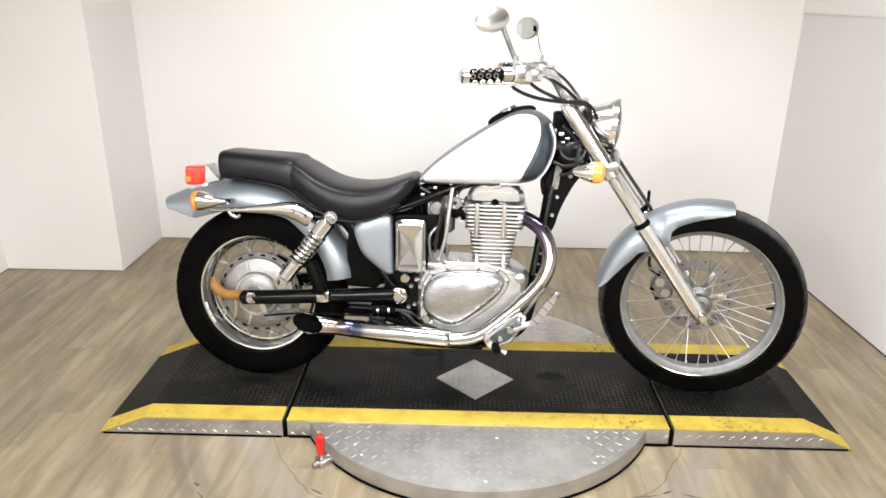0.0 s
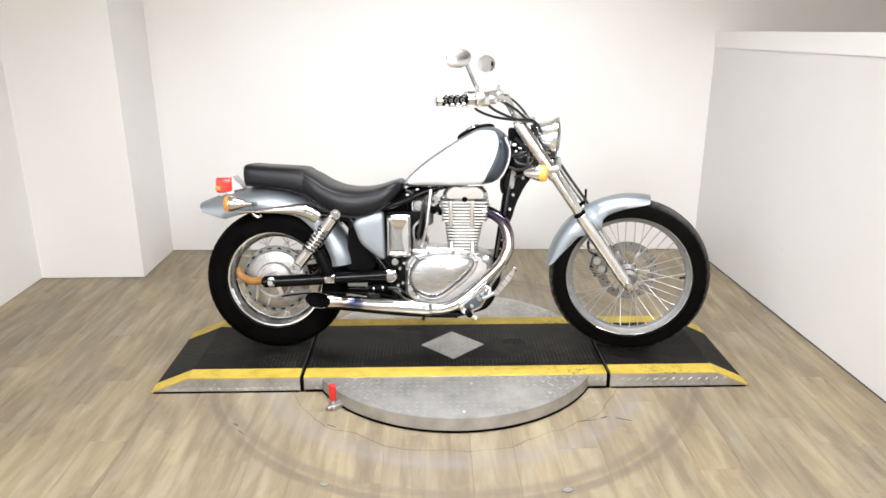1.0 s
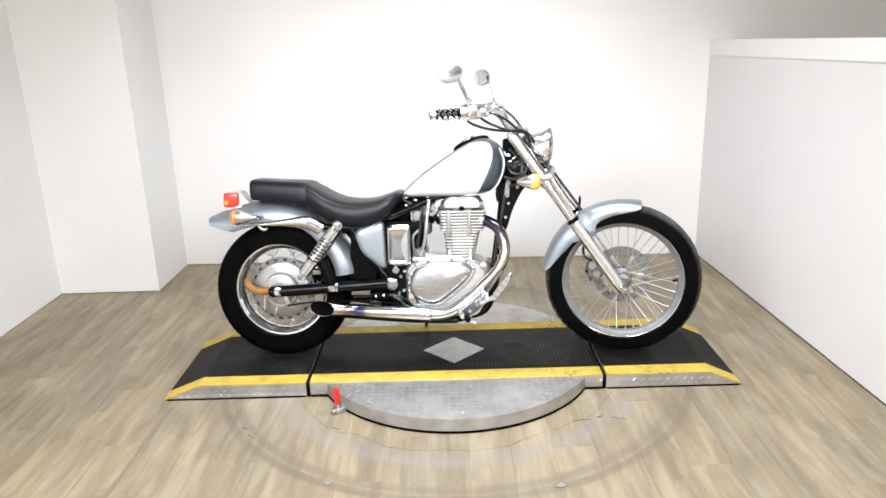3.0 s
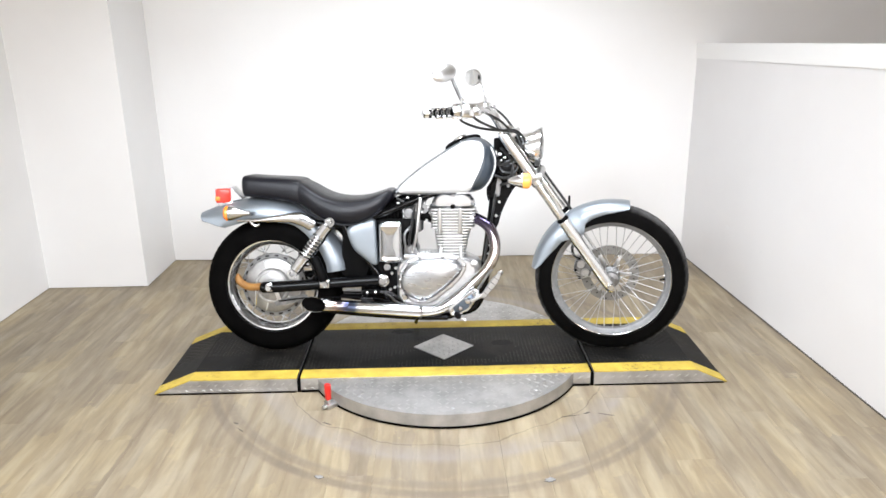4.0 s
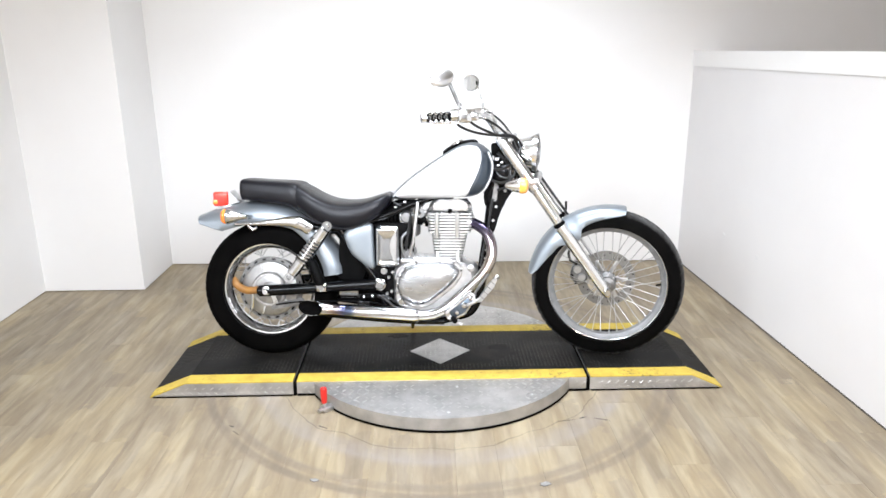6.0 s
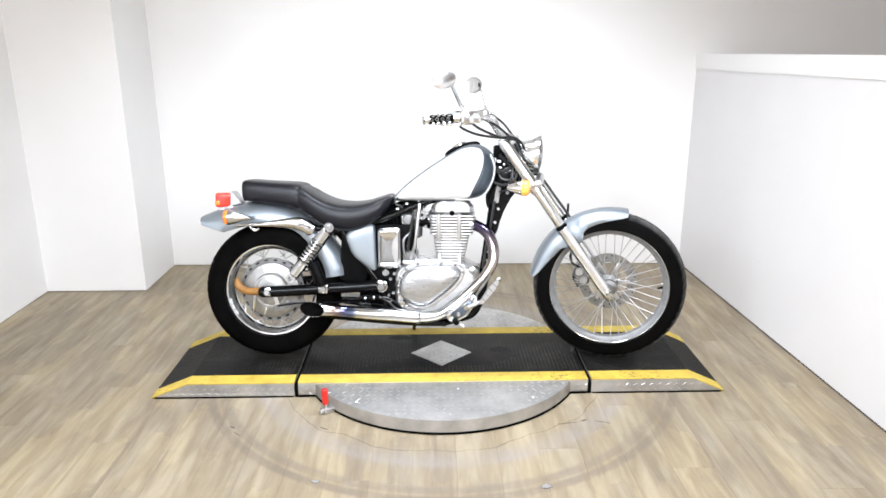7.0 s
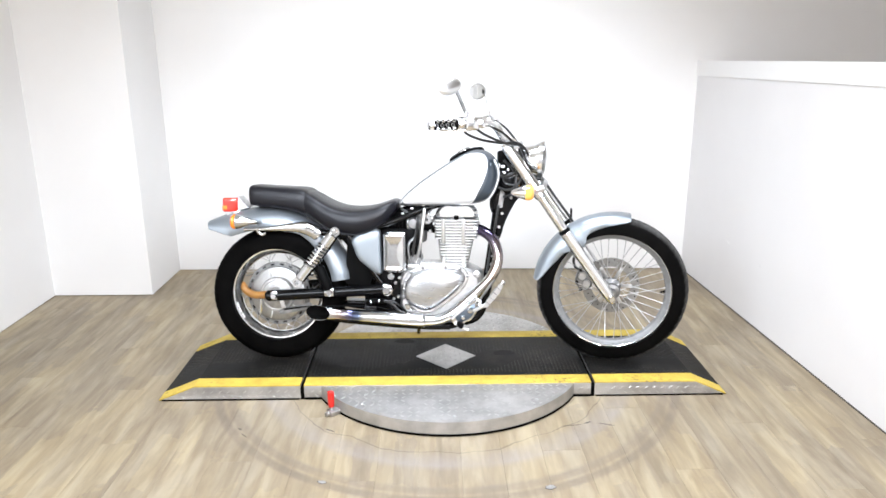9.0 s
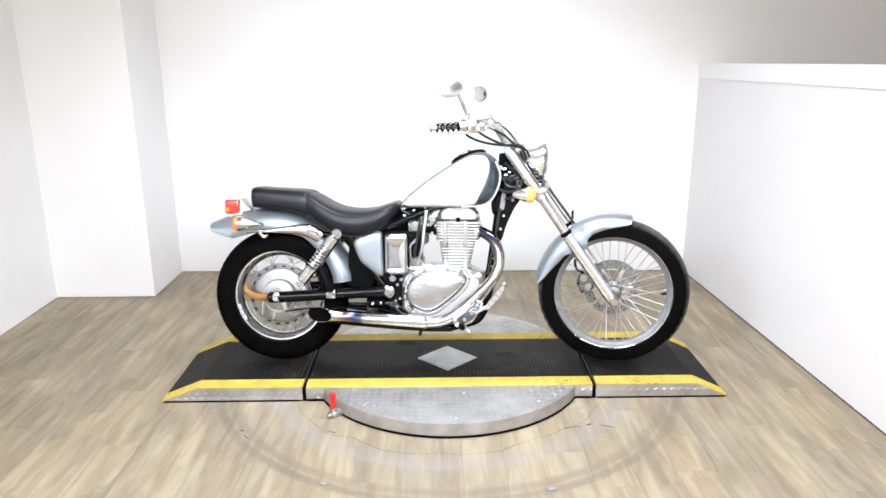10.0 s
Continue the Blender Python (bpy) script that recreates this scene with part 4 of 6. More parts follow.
part("mudflap", slab(round_outline([(-0.455, 0.34), (-0.34, 0.335), (-0.3, 0.45), (-0.34, 0.6), (-0.44, 0.595)], 0.02), -0.06, 0.06, 0.006), PLASTIC, frame_part)
# added black filler closes a see-through gap behind the side cover
part("inner_filler", slab(round_outline([(-0.5, 0.585), (-0.4, 0.47), (-0.32, 0.45), (-0.32, 0.625), (-0.49, 0.64)], 0.015), -0.058, 0.058, 0.004), PLASTIC, frame_part, "black filler behind the side cover")
part("lower_bracket", slab(round_outline([(-0.36, 0.262), (-0.2, 0.235), (-0.19, 0.33), (-0.28, 0.37), (-0.345, 0.31)], 0.015), -0.07, 0.07, 0.004), PLASTIC, frame_part, "black bracket behind the engine")
for x, z in ((-0.215, 0.3), (-0.228, 0.262), (-0.3, 0.35)):
    part("bracket_bolt", lathe([(0, -0.012), (0.007, -0.012), (0.009, -0.008), (0.009, 0.0)], 6, Matrix.Translation((x, -0.07, z))), CHROME, frame_part)
# one black tube stands in for frame rail and shade alike
part("rail_shade_tube", tube(smooth_line([(-0.5, -0.125, 0.198), (-0.35, -0.13, 0.186), (-0.15, -0.13, 0.172), (0.02, -0.12, 0.166)], 4), 0.011, 10), BLACK, frame_part, "black tube for the frame rail and the shade under the silencer")
# added black filler for the dark space behind the engine
part("rear_filler", slab(round_outline([(-0.47, 0.245), (-0.34, 0.225), (-0.2, 0.19), (-0.12, 0.19), (-0.16, 0.235), (-0.33, 0.258), (-0.46, 0.262)], 0.01), -0.06, 0.06, 0.004), BLACK, frame_part, "black filler behind the engine")
part("brake_switch_hose", tube(smooth_line([(-0.36, -0.09, 0.275), (-0.3, -0.11, 0.285), (-0.24, -0.12, 0.27), (-0.2, -0.115, 0.235), (-0.13, -0.11, 0.215)], 5), 0.006, 8), CABLE, frame_part)
for x, z, r in ((0.262, 0.79, 0.009), (0.3, 0.8, 0.007), (0.285, 0.735, 0.008), (0.246, 0.665, 0.007), (0.233, 0.605, 0.007)):
    part("bolt_and_glint", lathe([(0, -0.01), (0.7 * r, -0.01), (r, -0.006), (r, 0.0)], 8, Matrix.Translation((x, -0.034, z))), STEEL, frame_part)
part("stand", tube([(-0.12, 0.12, 0.19), (-0.14, 0.2, 0.09), (-0.15, 0.27, 0.045)], [0.011, 0.01, 0.009], 10), BLACK, bike, "black side stand")

# seats
RIDER_CUT = ((0.0, 1.0), (0.35, 0.995), (0.64, 0.965), (0.83, 0.905), (0.94, 0.8), (0.99, 0.62), (1.0, 0.42), (0.97, 0.2), (0.89, 0.05), (0.72, 0.0), (0.3, 0.0))
PAD_CUT = ((0.0, 1.0), (0.5, 0.995), (0.76, 0.965), (0.9, 0.89), (0.97, 0.75), (1.0, 0.5), (0.995, 0.25), (0.96, 0.08), (0.88, 0.0), (0.4, 0.0))


def padded(stations, cut):
    """A padded seat: cross sections of (x, half width, top, bottom), each with the same rounded cut."""
    right = [(q.x, q.z) for q in smooth_line([Vector((u, 0, v)) for u, v in cut], 4)]
    loop = right + [(-u, v) for u, v in reversed(right[1:])]
    rings = []
    dense = smooth_line([Vector((x, b, t)) for x, b, t, z in stations], 6)
    lower = smooth_line([Vector((x, b, z)) for x, b, t, z in stations], 6)
    for p, q in zip(dense, lower):
        rings.append([Vector((p.x, p.y * u, q.z + (p.z - q.z) * v)) for u, v in loop])
    return add_rings(bmesh.new(), rings)


def seat_mesh(stations, power=3.2, crown=0.018, n=28):
    """A soft strip: rounded cross sections of (x, half width, top, bottom)."""
    rings = []
    dense = smooth_line([Vector((x, b, t)) for x, b, t, z in stations], 5)
    lower = smooth_line([Vector((x, b, z)) for x, b, t, z in stations], 5)
    for p, q in zip(dense, lower):
        mid, half, ring = (p.z + q.z) / 2, (p.z - q.z) / 2, []
        for k in range(n):
            a = 2 * math.pi * k / n
            c, s = math.cos(a), math.sin(a)
            y = p.y * math.copysign(abs(c) ** (2 / power), c)
            z = mid + half * math.copysign(abs(s) ** (2 / power), s)
            if s > 0:
                z -= crown * (y / max(p.y, 1e-6)) ** 2
            ring.append(Vector((p.x, y, z)))
        rings.append(ring)
    return add_rings(bmesh.new(), rings)


rider = padded([(-0.655, 0.1, 0.752, 0.695), (-0.63, 0.122, 0.77, 0.678), (-0.585, 0.138, 0.754, 0.645), (-0.53, 0.151, 0.722, 0.61), (-0.47, 0.162, 0.699, 0.587), (-0.4, 0.167, 0.691, 0.577), (-0.33, 0.163, 0.698, 0.592), (-0.27, 0.147, 0.716, 0.628), (-0.234, 0.124, 0.727, 0.662), (-0.217, 0.105, 0.721, 0.682), (-0.211, 0.085, 0.712, 0.692)], RIDER_CUT)
part("rider_seat", rider, VINYL, bike, "black vinyl rider seat, dished and shiny", sharp=60)
pillion = padded([(-0.87, 0.088, 0.776, 0.735), (-0.866, 0.1, 0.786, 0.714), (-0.852, 0.107, 0.79, 0.702), (-0.8, 0.113, 0.786, 0.699), (-0.74, 0.118, 0.783, 0.694), (-0.68, 0.124, 0.78, 0.683), (-0.64, 0.128, 0.777, 0.674), (-0.615, 0.127, 0.77, 0.668), (-0.602, 0.116, 0.757, 0.672)], PAD_CUT)
part("passenger_seat", pillion, VINYL, bike, "black vinyl passenger pad stepped above the rider seat", sharp=60)
part("seat_piping", tube(smooth_line([(-0.86, -0.1, 0.704), (-0.75, -0.115, 0.696), (-0.64, -0.126, 0.677), (-0.57, -0.141, 0.634), (-0.49, -0.156, 0.594), (-0.4, -0.162, 0.58), (-0.33, -0.156, 0.594), (-0.26, -0.132, 0.638)], 4), 0.003, 8), VINYL, bike)

# fuel tank
tank_line = closed_curve([(-0.208, 0.7), (-0.1, 0.696), (0.03, 0.7), (0.14, 0.705), (0.195, 0.73), (0.228, 0.79), (0.236, 0.85), (0.217, 0.908), (0.165, 0.943), (0.1, 0.938), (0.03, 0.902), (-0.06, 0.845), (-0.14, 0.786), (-0.2, 0.73)], 6)
part("fuel_tank", pillow(tank_line, 0.152, 2.9, 12), TANK_TRIM, bike, "teardrop fuel tank in slate and white with a pale lower edge", sharp=50)
panel_line = closed_curve([(-0.196, 0.7035), (-0.1, 0.702), (0.03, 0.707), (0.108, 0.714), (0.136, 0.76), (0.162, 0.815), (0.178, 0.875), (0.164, 0.924), (0.1, 0.928), (0.03, 0.892), (-0.06, 0.834), (-0.14, 0.775), (-0.191, 0.726)], 6)
front_line = closed_curve([(0.118, 0.715), (0.15, 0.718), (0.185, 0.742), (0.214, 0.795), (0.222, 0.85), (0.205, 0.895), (0.187, 0.907), (0.188, 0.872), (0.172, 0.808), (0.147, 0.755)], 6)
for s in (-1, 1):
    part("tank_panel", skin(panel_line, tank_line, 0.152, 2.9, 0.0016, 10, s), PEARL, bike, "pearl white tank panel", sharp=60)
    part("tank_flash", skin(front_line, tank_line, 0.152, 2.9, 0.0014, 8, s), SLATE_BLUE, bike, "dark slate blue flash at the front of the tank", sharp=60)
for s in (-1, 1):
    stripe = []
    for q in smooth_line([(0.06, 0, 0.708), (0.14, 0, 0.7125), (0.187, 0, 0.736), (0.2185, 0, 0.793), (0.2265, 0, 0.85), (0.209, 0, 0.902)], 5):
        g = min(0.999, gauge(tank_line, centre_of(tank_line), Vector((q.x, q.z))))
        stripe.append(Vector((q.x, s * (0.152 * (1 - g ** 2.9) ** (1 / 2.9) + 0.001), q.z)))
    part("tank_edge_strip", tube(stripe, 0.0042, 8), PEARL, bike, "pale strip round the tank's front edge")
console = seat_mesh([(0.012, 0.006, 0.905, 0.88), (0.03, 0.02, 0.921, 0.89), (0.07, 0.03, 0.942, 0.91), (0.115, 0.032, 0.955, 0.92), (0.15, 0.028, 0.958, 0.925), (0.166, 0.012, 0.95, 0.928)], 2.6, 0.012, 20)
cap = part("tank_console", console, PLASTIC, bike, "black tank console strip", sharp=60)
part("fuel_cap", lathe([(0, 0.01), (0.026, 0.009), (0.031, 0.005), (0.031, 0.0)], 28, axis_pose((0.075, 0, 0.94), (-0.42, 0, 0.9))), CHROME, cap, "chrome fuel cap")

# fenders
def fender_mesh(line, half, drop, bow=2.4, thick=0.003, n=16):
    """An arched mudguard swept along a line in x and z; drop gives the depth of its sides at each place."""
    p = [Vector((x, 0, z)) for x, z in line]
    rings = []
    for i, q in enumerate(p):
        way = (p[min(i + 1, len(p) - 1)] - p[max(i - 1, 0)]).normalized()
        up = Vector((-way.z, 0, way.x))
        if up.z < 0 and way.x > 0:
            up = -up
        d = drop[i] if isinstance(drop, list) else drop
        h = half[i] if isinstance(half, list) else half
        outer, inner = [], []
        for k in range(n + 1):
            a = math.pi * k / n
            y = -math.cos(a)
            y = math.copysign(abs(y) ** (2 / bow), y)
            z = d * (math.sin(a) ** (2 / bow) - 1)
            outer.append(q + up * z + Vector((0, h * y, 0)))
            inner.append(q + up * (z - thick) + Vector((0, (h - thick) * y, 0)))
        rings.append(outer + inner[::-1])
    return add_rings(bmesh.new(), rings)


rear_line = [(v.x, v.y) for v in (Vector((q.x, q.z)) for q in smooth_line([Vector((x, 0, z)) for x, z in ((-1.07, 0.628), (-1.02, 0.648), (-0.95, 0.671), (-0.86, 0.692), (-0.77, 0.698), (-0.68, 0.682), (-0.6, 0.642), (-0.535, 0.585), (-0.466, 0.5), (-0.424, 0.42), (-0.416, 0.372))], 4))]
n_rear = len(rear_line)
rear_drop = [0.037 + 0.063 * min(1.0, i / 6) - 0.02 * min(1, max(0, (i - 20) / 4)) + 0.012 * min(1, max(0, (i - 30) / 6)) for i in range(n_rear)]
rear_half = [0.088 + 0.012 * min(1.0, i / 8) - 0.012 * min(1, max(0, (i - 24) / 6)) for i in range(n_rear)]
part("rear_fender", fender_mesh(rear_line, rear_half, rear_drop), SILVER_BLUE, bike, "silver-blue metallic rear mudguard", sharp=50)
for s in (-1, 1):
    y = 0.108 * s
    rings = []
    stay = smooth_line([(-0.89, 0, 0.595), (-0.8, 0, 0.598), (-0.7, 0, 0.604), (-0.635, 0, 0.605), (-0.592, 0, 0.593), (-0.556, 0, 0.569)], 5)
    for i, q in enumerate(stay):
        way = (stay[min(i + 1, len(stay) - 1)] - stay[max(i - 1, 0)]).normalized()
        up = Vector((-way.z, 0, way.x))
        h = (0.007 + 0.022 * min(1.0, max(0.0, i - 4) / 13)) * (0.75 if i == len(stay) - 1 else 1.0)
        ring = []
        for k in range(20):
            c, e = math.cos(2 * math.pi * k / 20), math.sin(2 * math.pi * k / 20)
            ring.append(q + up * (h * math.copysign(abs(e) ** 0.85, e)) + Vector((0, y + (0.007 + 0.3 * h) * math.copysign(abs(c) ** 0.9, c), 0)))
        rings.append(ring)
    rail = part("fender_rail", add_rings(bmesh.new(), rings), CHROME, bike, "chrome mudguard rail", sharp=50)
    for x, z in ((-0.578, 0.586), (-0.615, 0.602)):
        part("rail_bolt", lathe([(0, -0.006), (0.007, -0.005), (0.009, 0.0)], 10, Matrix.Translation((x, y - 0.015 if s < 0 else y + 0.018, z))), CHROME, rail)
    part("rail_hook", tube([(-0.838, y, 0.598), (-0.826, y, 0.58), (-0.808, y, 0.572), (-0.794, y, 0.58)], 0.007, 10), CHROME, rail)
    # turn signals at the back
    sig = part("rear_indicator", lathe([(0.0, 0.09), (0.008, 0.085), (0.012, 0.06), (0.022, 0.035), (0.03, 0.012), (0.032, 0.0), (0.03, -0.003)], 28, axis_pose((-0.895, 0.195 * s, 0.637), (1, 0, 0))), CHROME, bike, "chrome bullet rear turn signal")
    part("lens", lathe([(0.031, -0.002), (0.032, -0.012), (0.026, -0.02), (0.0, -0.023)], 28, axis_pose((-0.895, 0.195 * s, 0.637), (1, 0, 0))), ORANGE_LENS, sig, "orange lens")
    part("indicator_stem", tube([(-0.86, 0.19 * s, 0.634), (-0.84, 0.15 * s, 0.628), (-0.82, 0.1 * s, 0.626)], 0.009, 10), CHROME, sig)

tail = part("tail_light", box((-0.965, -0.05, 0.655), (-0.925, 0.05, 0.675), 0.006, m=pose(0, 0, 0.0)), SATIN, bike, "red tail light on a chrome base")
part("tail_lens", box((-1.004, -0.052, 0.667), (-0.938, 0.052, 0.731), 0.009, 3), RED_LENS, tail, "red plastic lens")
# amber strip gives the red lens its orange patch
part("tail_amber_strip", box((-1.0055, -0.0535, 0.677), (-0.982, 0.0535, 0.697), 0.004), ORANGE_LENS, tail, "amber strip across the lens")
part("tail_bracket", slab(round_outline([(-0.94, 0.672), (-0.885, 0.685), (-0.905, 0.705), (-0.937, 0.74)], 0.006), -0.04, 0.04, 0.003), SATIN, tail)
part("tail_base", slab(round_outline([(-0.99, 0.645), (-0.92, 0.668), (-0.925, 0.678), (-0.99, 0.676)], 0.005), -0.045, 0.045, 0.003), CHROME, tail)

# side covers and chrome box
cover_line = round_outline([(-0.42, 0.56), (-0.37, 0.592), (-0.287, 0.609), (-0.279, 0.402), (-0.305, 0.402), (-0.385, 0.466)], 0.028)
for s in (-1, 1):
    c = part("side_cover", pillow(cover_line, 0.032, 4.6, 8, one_side=-1), SILVER_BLUE, bike, "silver-blue metallic side cover", Matrix.Translation((0, -0.105, 0)) if s < 0 else Matrix.Translation((0, 0.105, 0)) @ Matrix.Diagonal((1, -1, 1, 1)), sharp=50)
frame_box = round_outline([(-0.273, 0.588), (-0.174, 0.588), (-0.174, 0.413), (-0.273, 0.413)], 0.014)
chrome_box = part("tool_box", slab(frame_box, -0.09, -0.14, 0.006), CHROME, bike, "chrome rectangular tool box cover")
lid_rings = []
for f, y in ((1.0, -0.138), (0.985, -0.146), (0.955, -0.1515), (0.91, -0.1535), (0.86, -0.153), (0.78, -0.1508), (0.6, -0.1492), (0.36, -0.148), (0.1, -0.1475)):
    pinch = 0.5 * (1.0 - f)
    lid_rings.append([Vector((-0.2235 + 0.0445 * u * f * (1.0 - pinch * (1.0 - abs(v))), y, 0.5005 + 0.0825 * v * f)) for u, v in ((q.x, q.y) for q in round_outline([(-1, 1), (1, 1), (1, -1), (-1, -1)], 0.22))])
part("box_lid", add_rings(bmesh.new(), lid_rings), CHROME, chrome_box, "embossed chrome lid with a dished middle", sharp=60)
part("box_bolt", lathe([(0, -0.014), (0.013, -0.014), (0.016, -0.008), (0.016, 0.0)], 16, Matrix.Translation((-0.24, -0.13, 0.395))), CHROME, chrome_box)

# engine
engine = part("engine", slab(round_outline([(-0.2, 0.24), (-0.1, 0.2), (0.07, 0.215), (0.15, 0.3), (0.15, 0.4), (0.1, 0.43), (-0.12, 0.44), (-0.2, 0.41)], 0.03), -0.115, 0.115, 0.012), CAST, bike, "air-cooled single-cylinder engine in polished aluminium")
cylinder = [(0.43 + 0.0128 * k) for k in range(17)]
for k, z in enumerate(cylinder):
    f = k / 16
    if f < 0.6:
        a, b, w = -0.022 - 0.026 * f, 0.096 + 0.045 * f, 0.086
    else:
        a, b, w = -0.05, 0.122 + 0.024 * f, 0.1
    plan = round_outline([(a, -w), (b, -w), (b, w), (a, w)], 0.02, 4)
    part("fin", plan_slab([(q.x, q.y) for q in plan], z, z + 0.0058), FIN, engine)
part("barrel", box((-0.004, -0.072, 0.42), (0.09, 0.072, 0.65), 0.015), DARK_ALLOY, engine, "cylinder barrel")
for x in (-0.012, 0.076):
    part("stud", tube([(x, -0.096, 0.535), (x, -0.098, 0.54), (x, -0.098, 0.645)], [0.006, 0.0085, 0.0085], 10), FIN, engine)
    part("stud", tube([(x + 0.003, -0.083, 0.425), (x + 0.003, -0.083, 0.472), (x + 0.003, -0.083, 0.476)], [0.0085, 0.0085, 0.006], 10), FIN, engine)
head = part("cylinder_head", slab(round_outline([(-0.048, 0.646), (0.142, 0.646), (0.14, 0.68), (0.112, 0.706), (0.05, 0.711), (-0.018, 0.706), (-0.045, 0.68)], 0.022), -0.094, 0.094, 0.018), POLISHED, engine, "polished rocker cover")
part("rocker_plug", lathe([(0, -0.007), (0.009, -0.007), (0.011, 0.0)], 20, Matrix.Translation((0.045, -0.1005, 0.65))), DARK, head, "dark recessed plug")
part("head_band", slab(round_outline([(-0.03, 0.66), (0.125, 0.66), (0.122, 0.684), (-0.028, 0.684)], 0.008), -0.09, -0.0965, 0.002), POLISHED, head)
cover_out = closed_curve([(-0.188, 0.335), (-0.168, 0.405), (-0.11, 0.443), (-0.02, 0.452), (0.06, 0.44), (0.1, 0.4), (0.075, 0.34), (0.01, 0.28), (-0.06, 0.235), (-0.14, 0.245)], 6)
part("case_flange", slab(cover_out, -0.11, -0.126, 0.004), CAST, engine, "crankcase flange")
cover_in = [Vector((0.006 - 0.0415 + (q.x + 0.0415) * 1.07 - 0.012, 0.334 + (q.y - 0.334) * 1.06 + 0.002)) for q in closed_curve([(-0.166, 0.328), (-0.156, 0.37), (-0.128, 0.404), (-0.073, 0.419), (0.0, 0.422), (0.056, 0.416), (0.08, 0.397), (0.077, 0.368), (0.046, 0.33), (-0.004, 0.288), (-0.043, 0.261), (-0.083, 0.25), (-0.13, 0.266), (-0.158, 0.292)], 4)]


def lid(outline, steps, crease, way, lean):
    """A domed lid towards -y: (place along y, share of the outline) from rim to middle; beyond a crease line it leans back."""
    c, rings = centre_of(outline), []
    for y, share in steps:
        ring = []
        for q in outline:
            p = c + (q - c) * share
            past = max(0.0, (p - Vector(crease)).dot(Vector(way)))
            ring.append(Vector((p.x, y + lean * past, p.y)))
        rings.append(ring)
    return add_rings(bmesh.new(), rings)


part("cover_gasket", slab(cover_in, -0.124, -0.1285, 0.0), DARK, engine, "dark joint round the cover")
clutch = part("clutch_cover", lid([q for q in cover_in], [(-0.128, 0.985), (-0.147, 0.985), (-0.152, 0.972), (-0.1555, 0.945), (-0.159, 0.9)] + [(-0.172 + 0.0135 * f ** 2.4, f) for f in (0.83, 0.75, 0.66, 0.57, 0.48, 0.39, 0.3, 0.2, 0.1, 0.04)], (-0.01, 0.343), (0.92, 0.39), 0.09), COVER, engine, "brushed aluminium clutch cover with a slanted facet", sharp=28)
for x, z in ((-0.184, 0.3), (-0.184, 0.335), (-0.174, 0.372), (-0.15, 0.412), (-0.1, 0.432), (0.0, 0.436), (0.062, 0.43), (0.094, 0.398), (-0.172, 0.268), (-0.15, 0.25)):
    part("case_bolt", lathe([(0, -0.009), (0.0045, -0.009), (0.0062, -0.007), (0.0062, 0.0)], 10, Matrix.Translation((x, -0.126, z))), CHROME, engine)
part("crankcase_front", pillow(closed_curve([(0.085, 0.3), (0.15, 0.34), (0.168, 0.385), (0.15, 0.42), (0.09, 0.436), (0.06, 0.4)], 4), 0.1, 3.0, 7, one_side=-1), CAST, engine, "rounded front of the crankcase", sharp=60)
part("crankcase_lug", tube([(0.135, -0.09, 0.405), (0.135, -0.118, 0.405), (0.135, -0.121, 0.405)], [0.016, 0.016, 0.011], 18), CAST, engine)
part("oil_filler", lathe([(0, -0.016), (0.012, -0.016), (0.014, 0.0)], 6, Matrix.Translation((-0.165, -0.134, 0.262))), CHROME, engine)
part("starter", tube([(-0.14, -0.09, 0.455), (-0.14, 0.06, 0.455)], [0.03, 0.03], 20), DARK_ALLOY, engine)
part("sump", box((-0.12, -0.08, 0.155), (0.06, 0.08, 0.22), 0.02), CAST, engine)
part("decompressor", lathe([(0, 0.03), (0.014, 0.028), (0.017, 0.0)], 16, axis_pose((-0.128, -0.07, 0.462), (0, 0, 1))), PLASTIC, engine)
carb = part("carburettor", lathe([(0, -0.11), (0.03, -0.11), (0.036, -0.09), (0.036, -0.05), (0.028, -0.045), (0.028, 0.0), (0.038, 0.005), (0.038, 0.03), (0, 0.03)], 24, axis_pose((-0.06, -0.03, 0.62), (1, 0, -0.02))), DARK_ALLOY, bike, "aluminium carburettor with a black intake boot")
part("boot", tube(smooth_line([(-0.16, -0.03, 0.62), (-0.21, -0.035, 0.63), (-0.26, -0.04, 0.625)], 4), [0.036, 0.04, 0.036, 0.041, 0.037, 0.042, 0.038, 0.043, 0.04], 18), PLASTIC, carb, "black rubber intake boot")
part("float_bowl", tube([(-0.115, -0.035, 0.6), (-0.115, -0.035, 0.545), (-0.115, -0.035, 0.535)], [0.03, 0.028, 0.015], 18), DARK_ALLOY, carb)
part("carb_top", tube([(-0.115, -0.035, 0.64), (-0.115, -0.035, 0.675), (-0.115, -0.035, 0.68)], [0.032, 0.034, 0.026], 18), DARK_ALLOY, carb)
part("choke_tube", tube(smooth_line([(-0.095, -0.085, 0.69), (-0.105, -0.095, 0.6), (-0.115, -0.095, 0.52), (-0.135, -0.085, 0.45)], 5), 0.007, 10), STEEL, carb, "pale vent hose")
part("vent_hose", tube(smooth_line([(-0.12, -0.09, 0.66), (-0.13, -0.1, 0.58), (-0.15, -0.1, 0.5)], 5), 0.0045, 8), CABLE, carb)
part("breather", tube(smooth_line([(-0.14, -0.085, 0.56), (-0.165, -0.1, 0.53), (-0.158, -0.1, 0.46), (-0.14, -0.09, 0.445)], 5), 0.006, 10), DARK_ALLOY, carb)

part("carb_body", box((-0.168, -0.078, 0.572), (-0.126, -0.03, 0.648), 0.01, 3), SATIN, carb, "cast carburettor body", sharp=50)
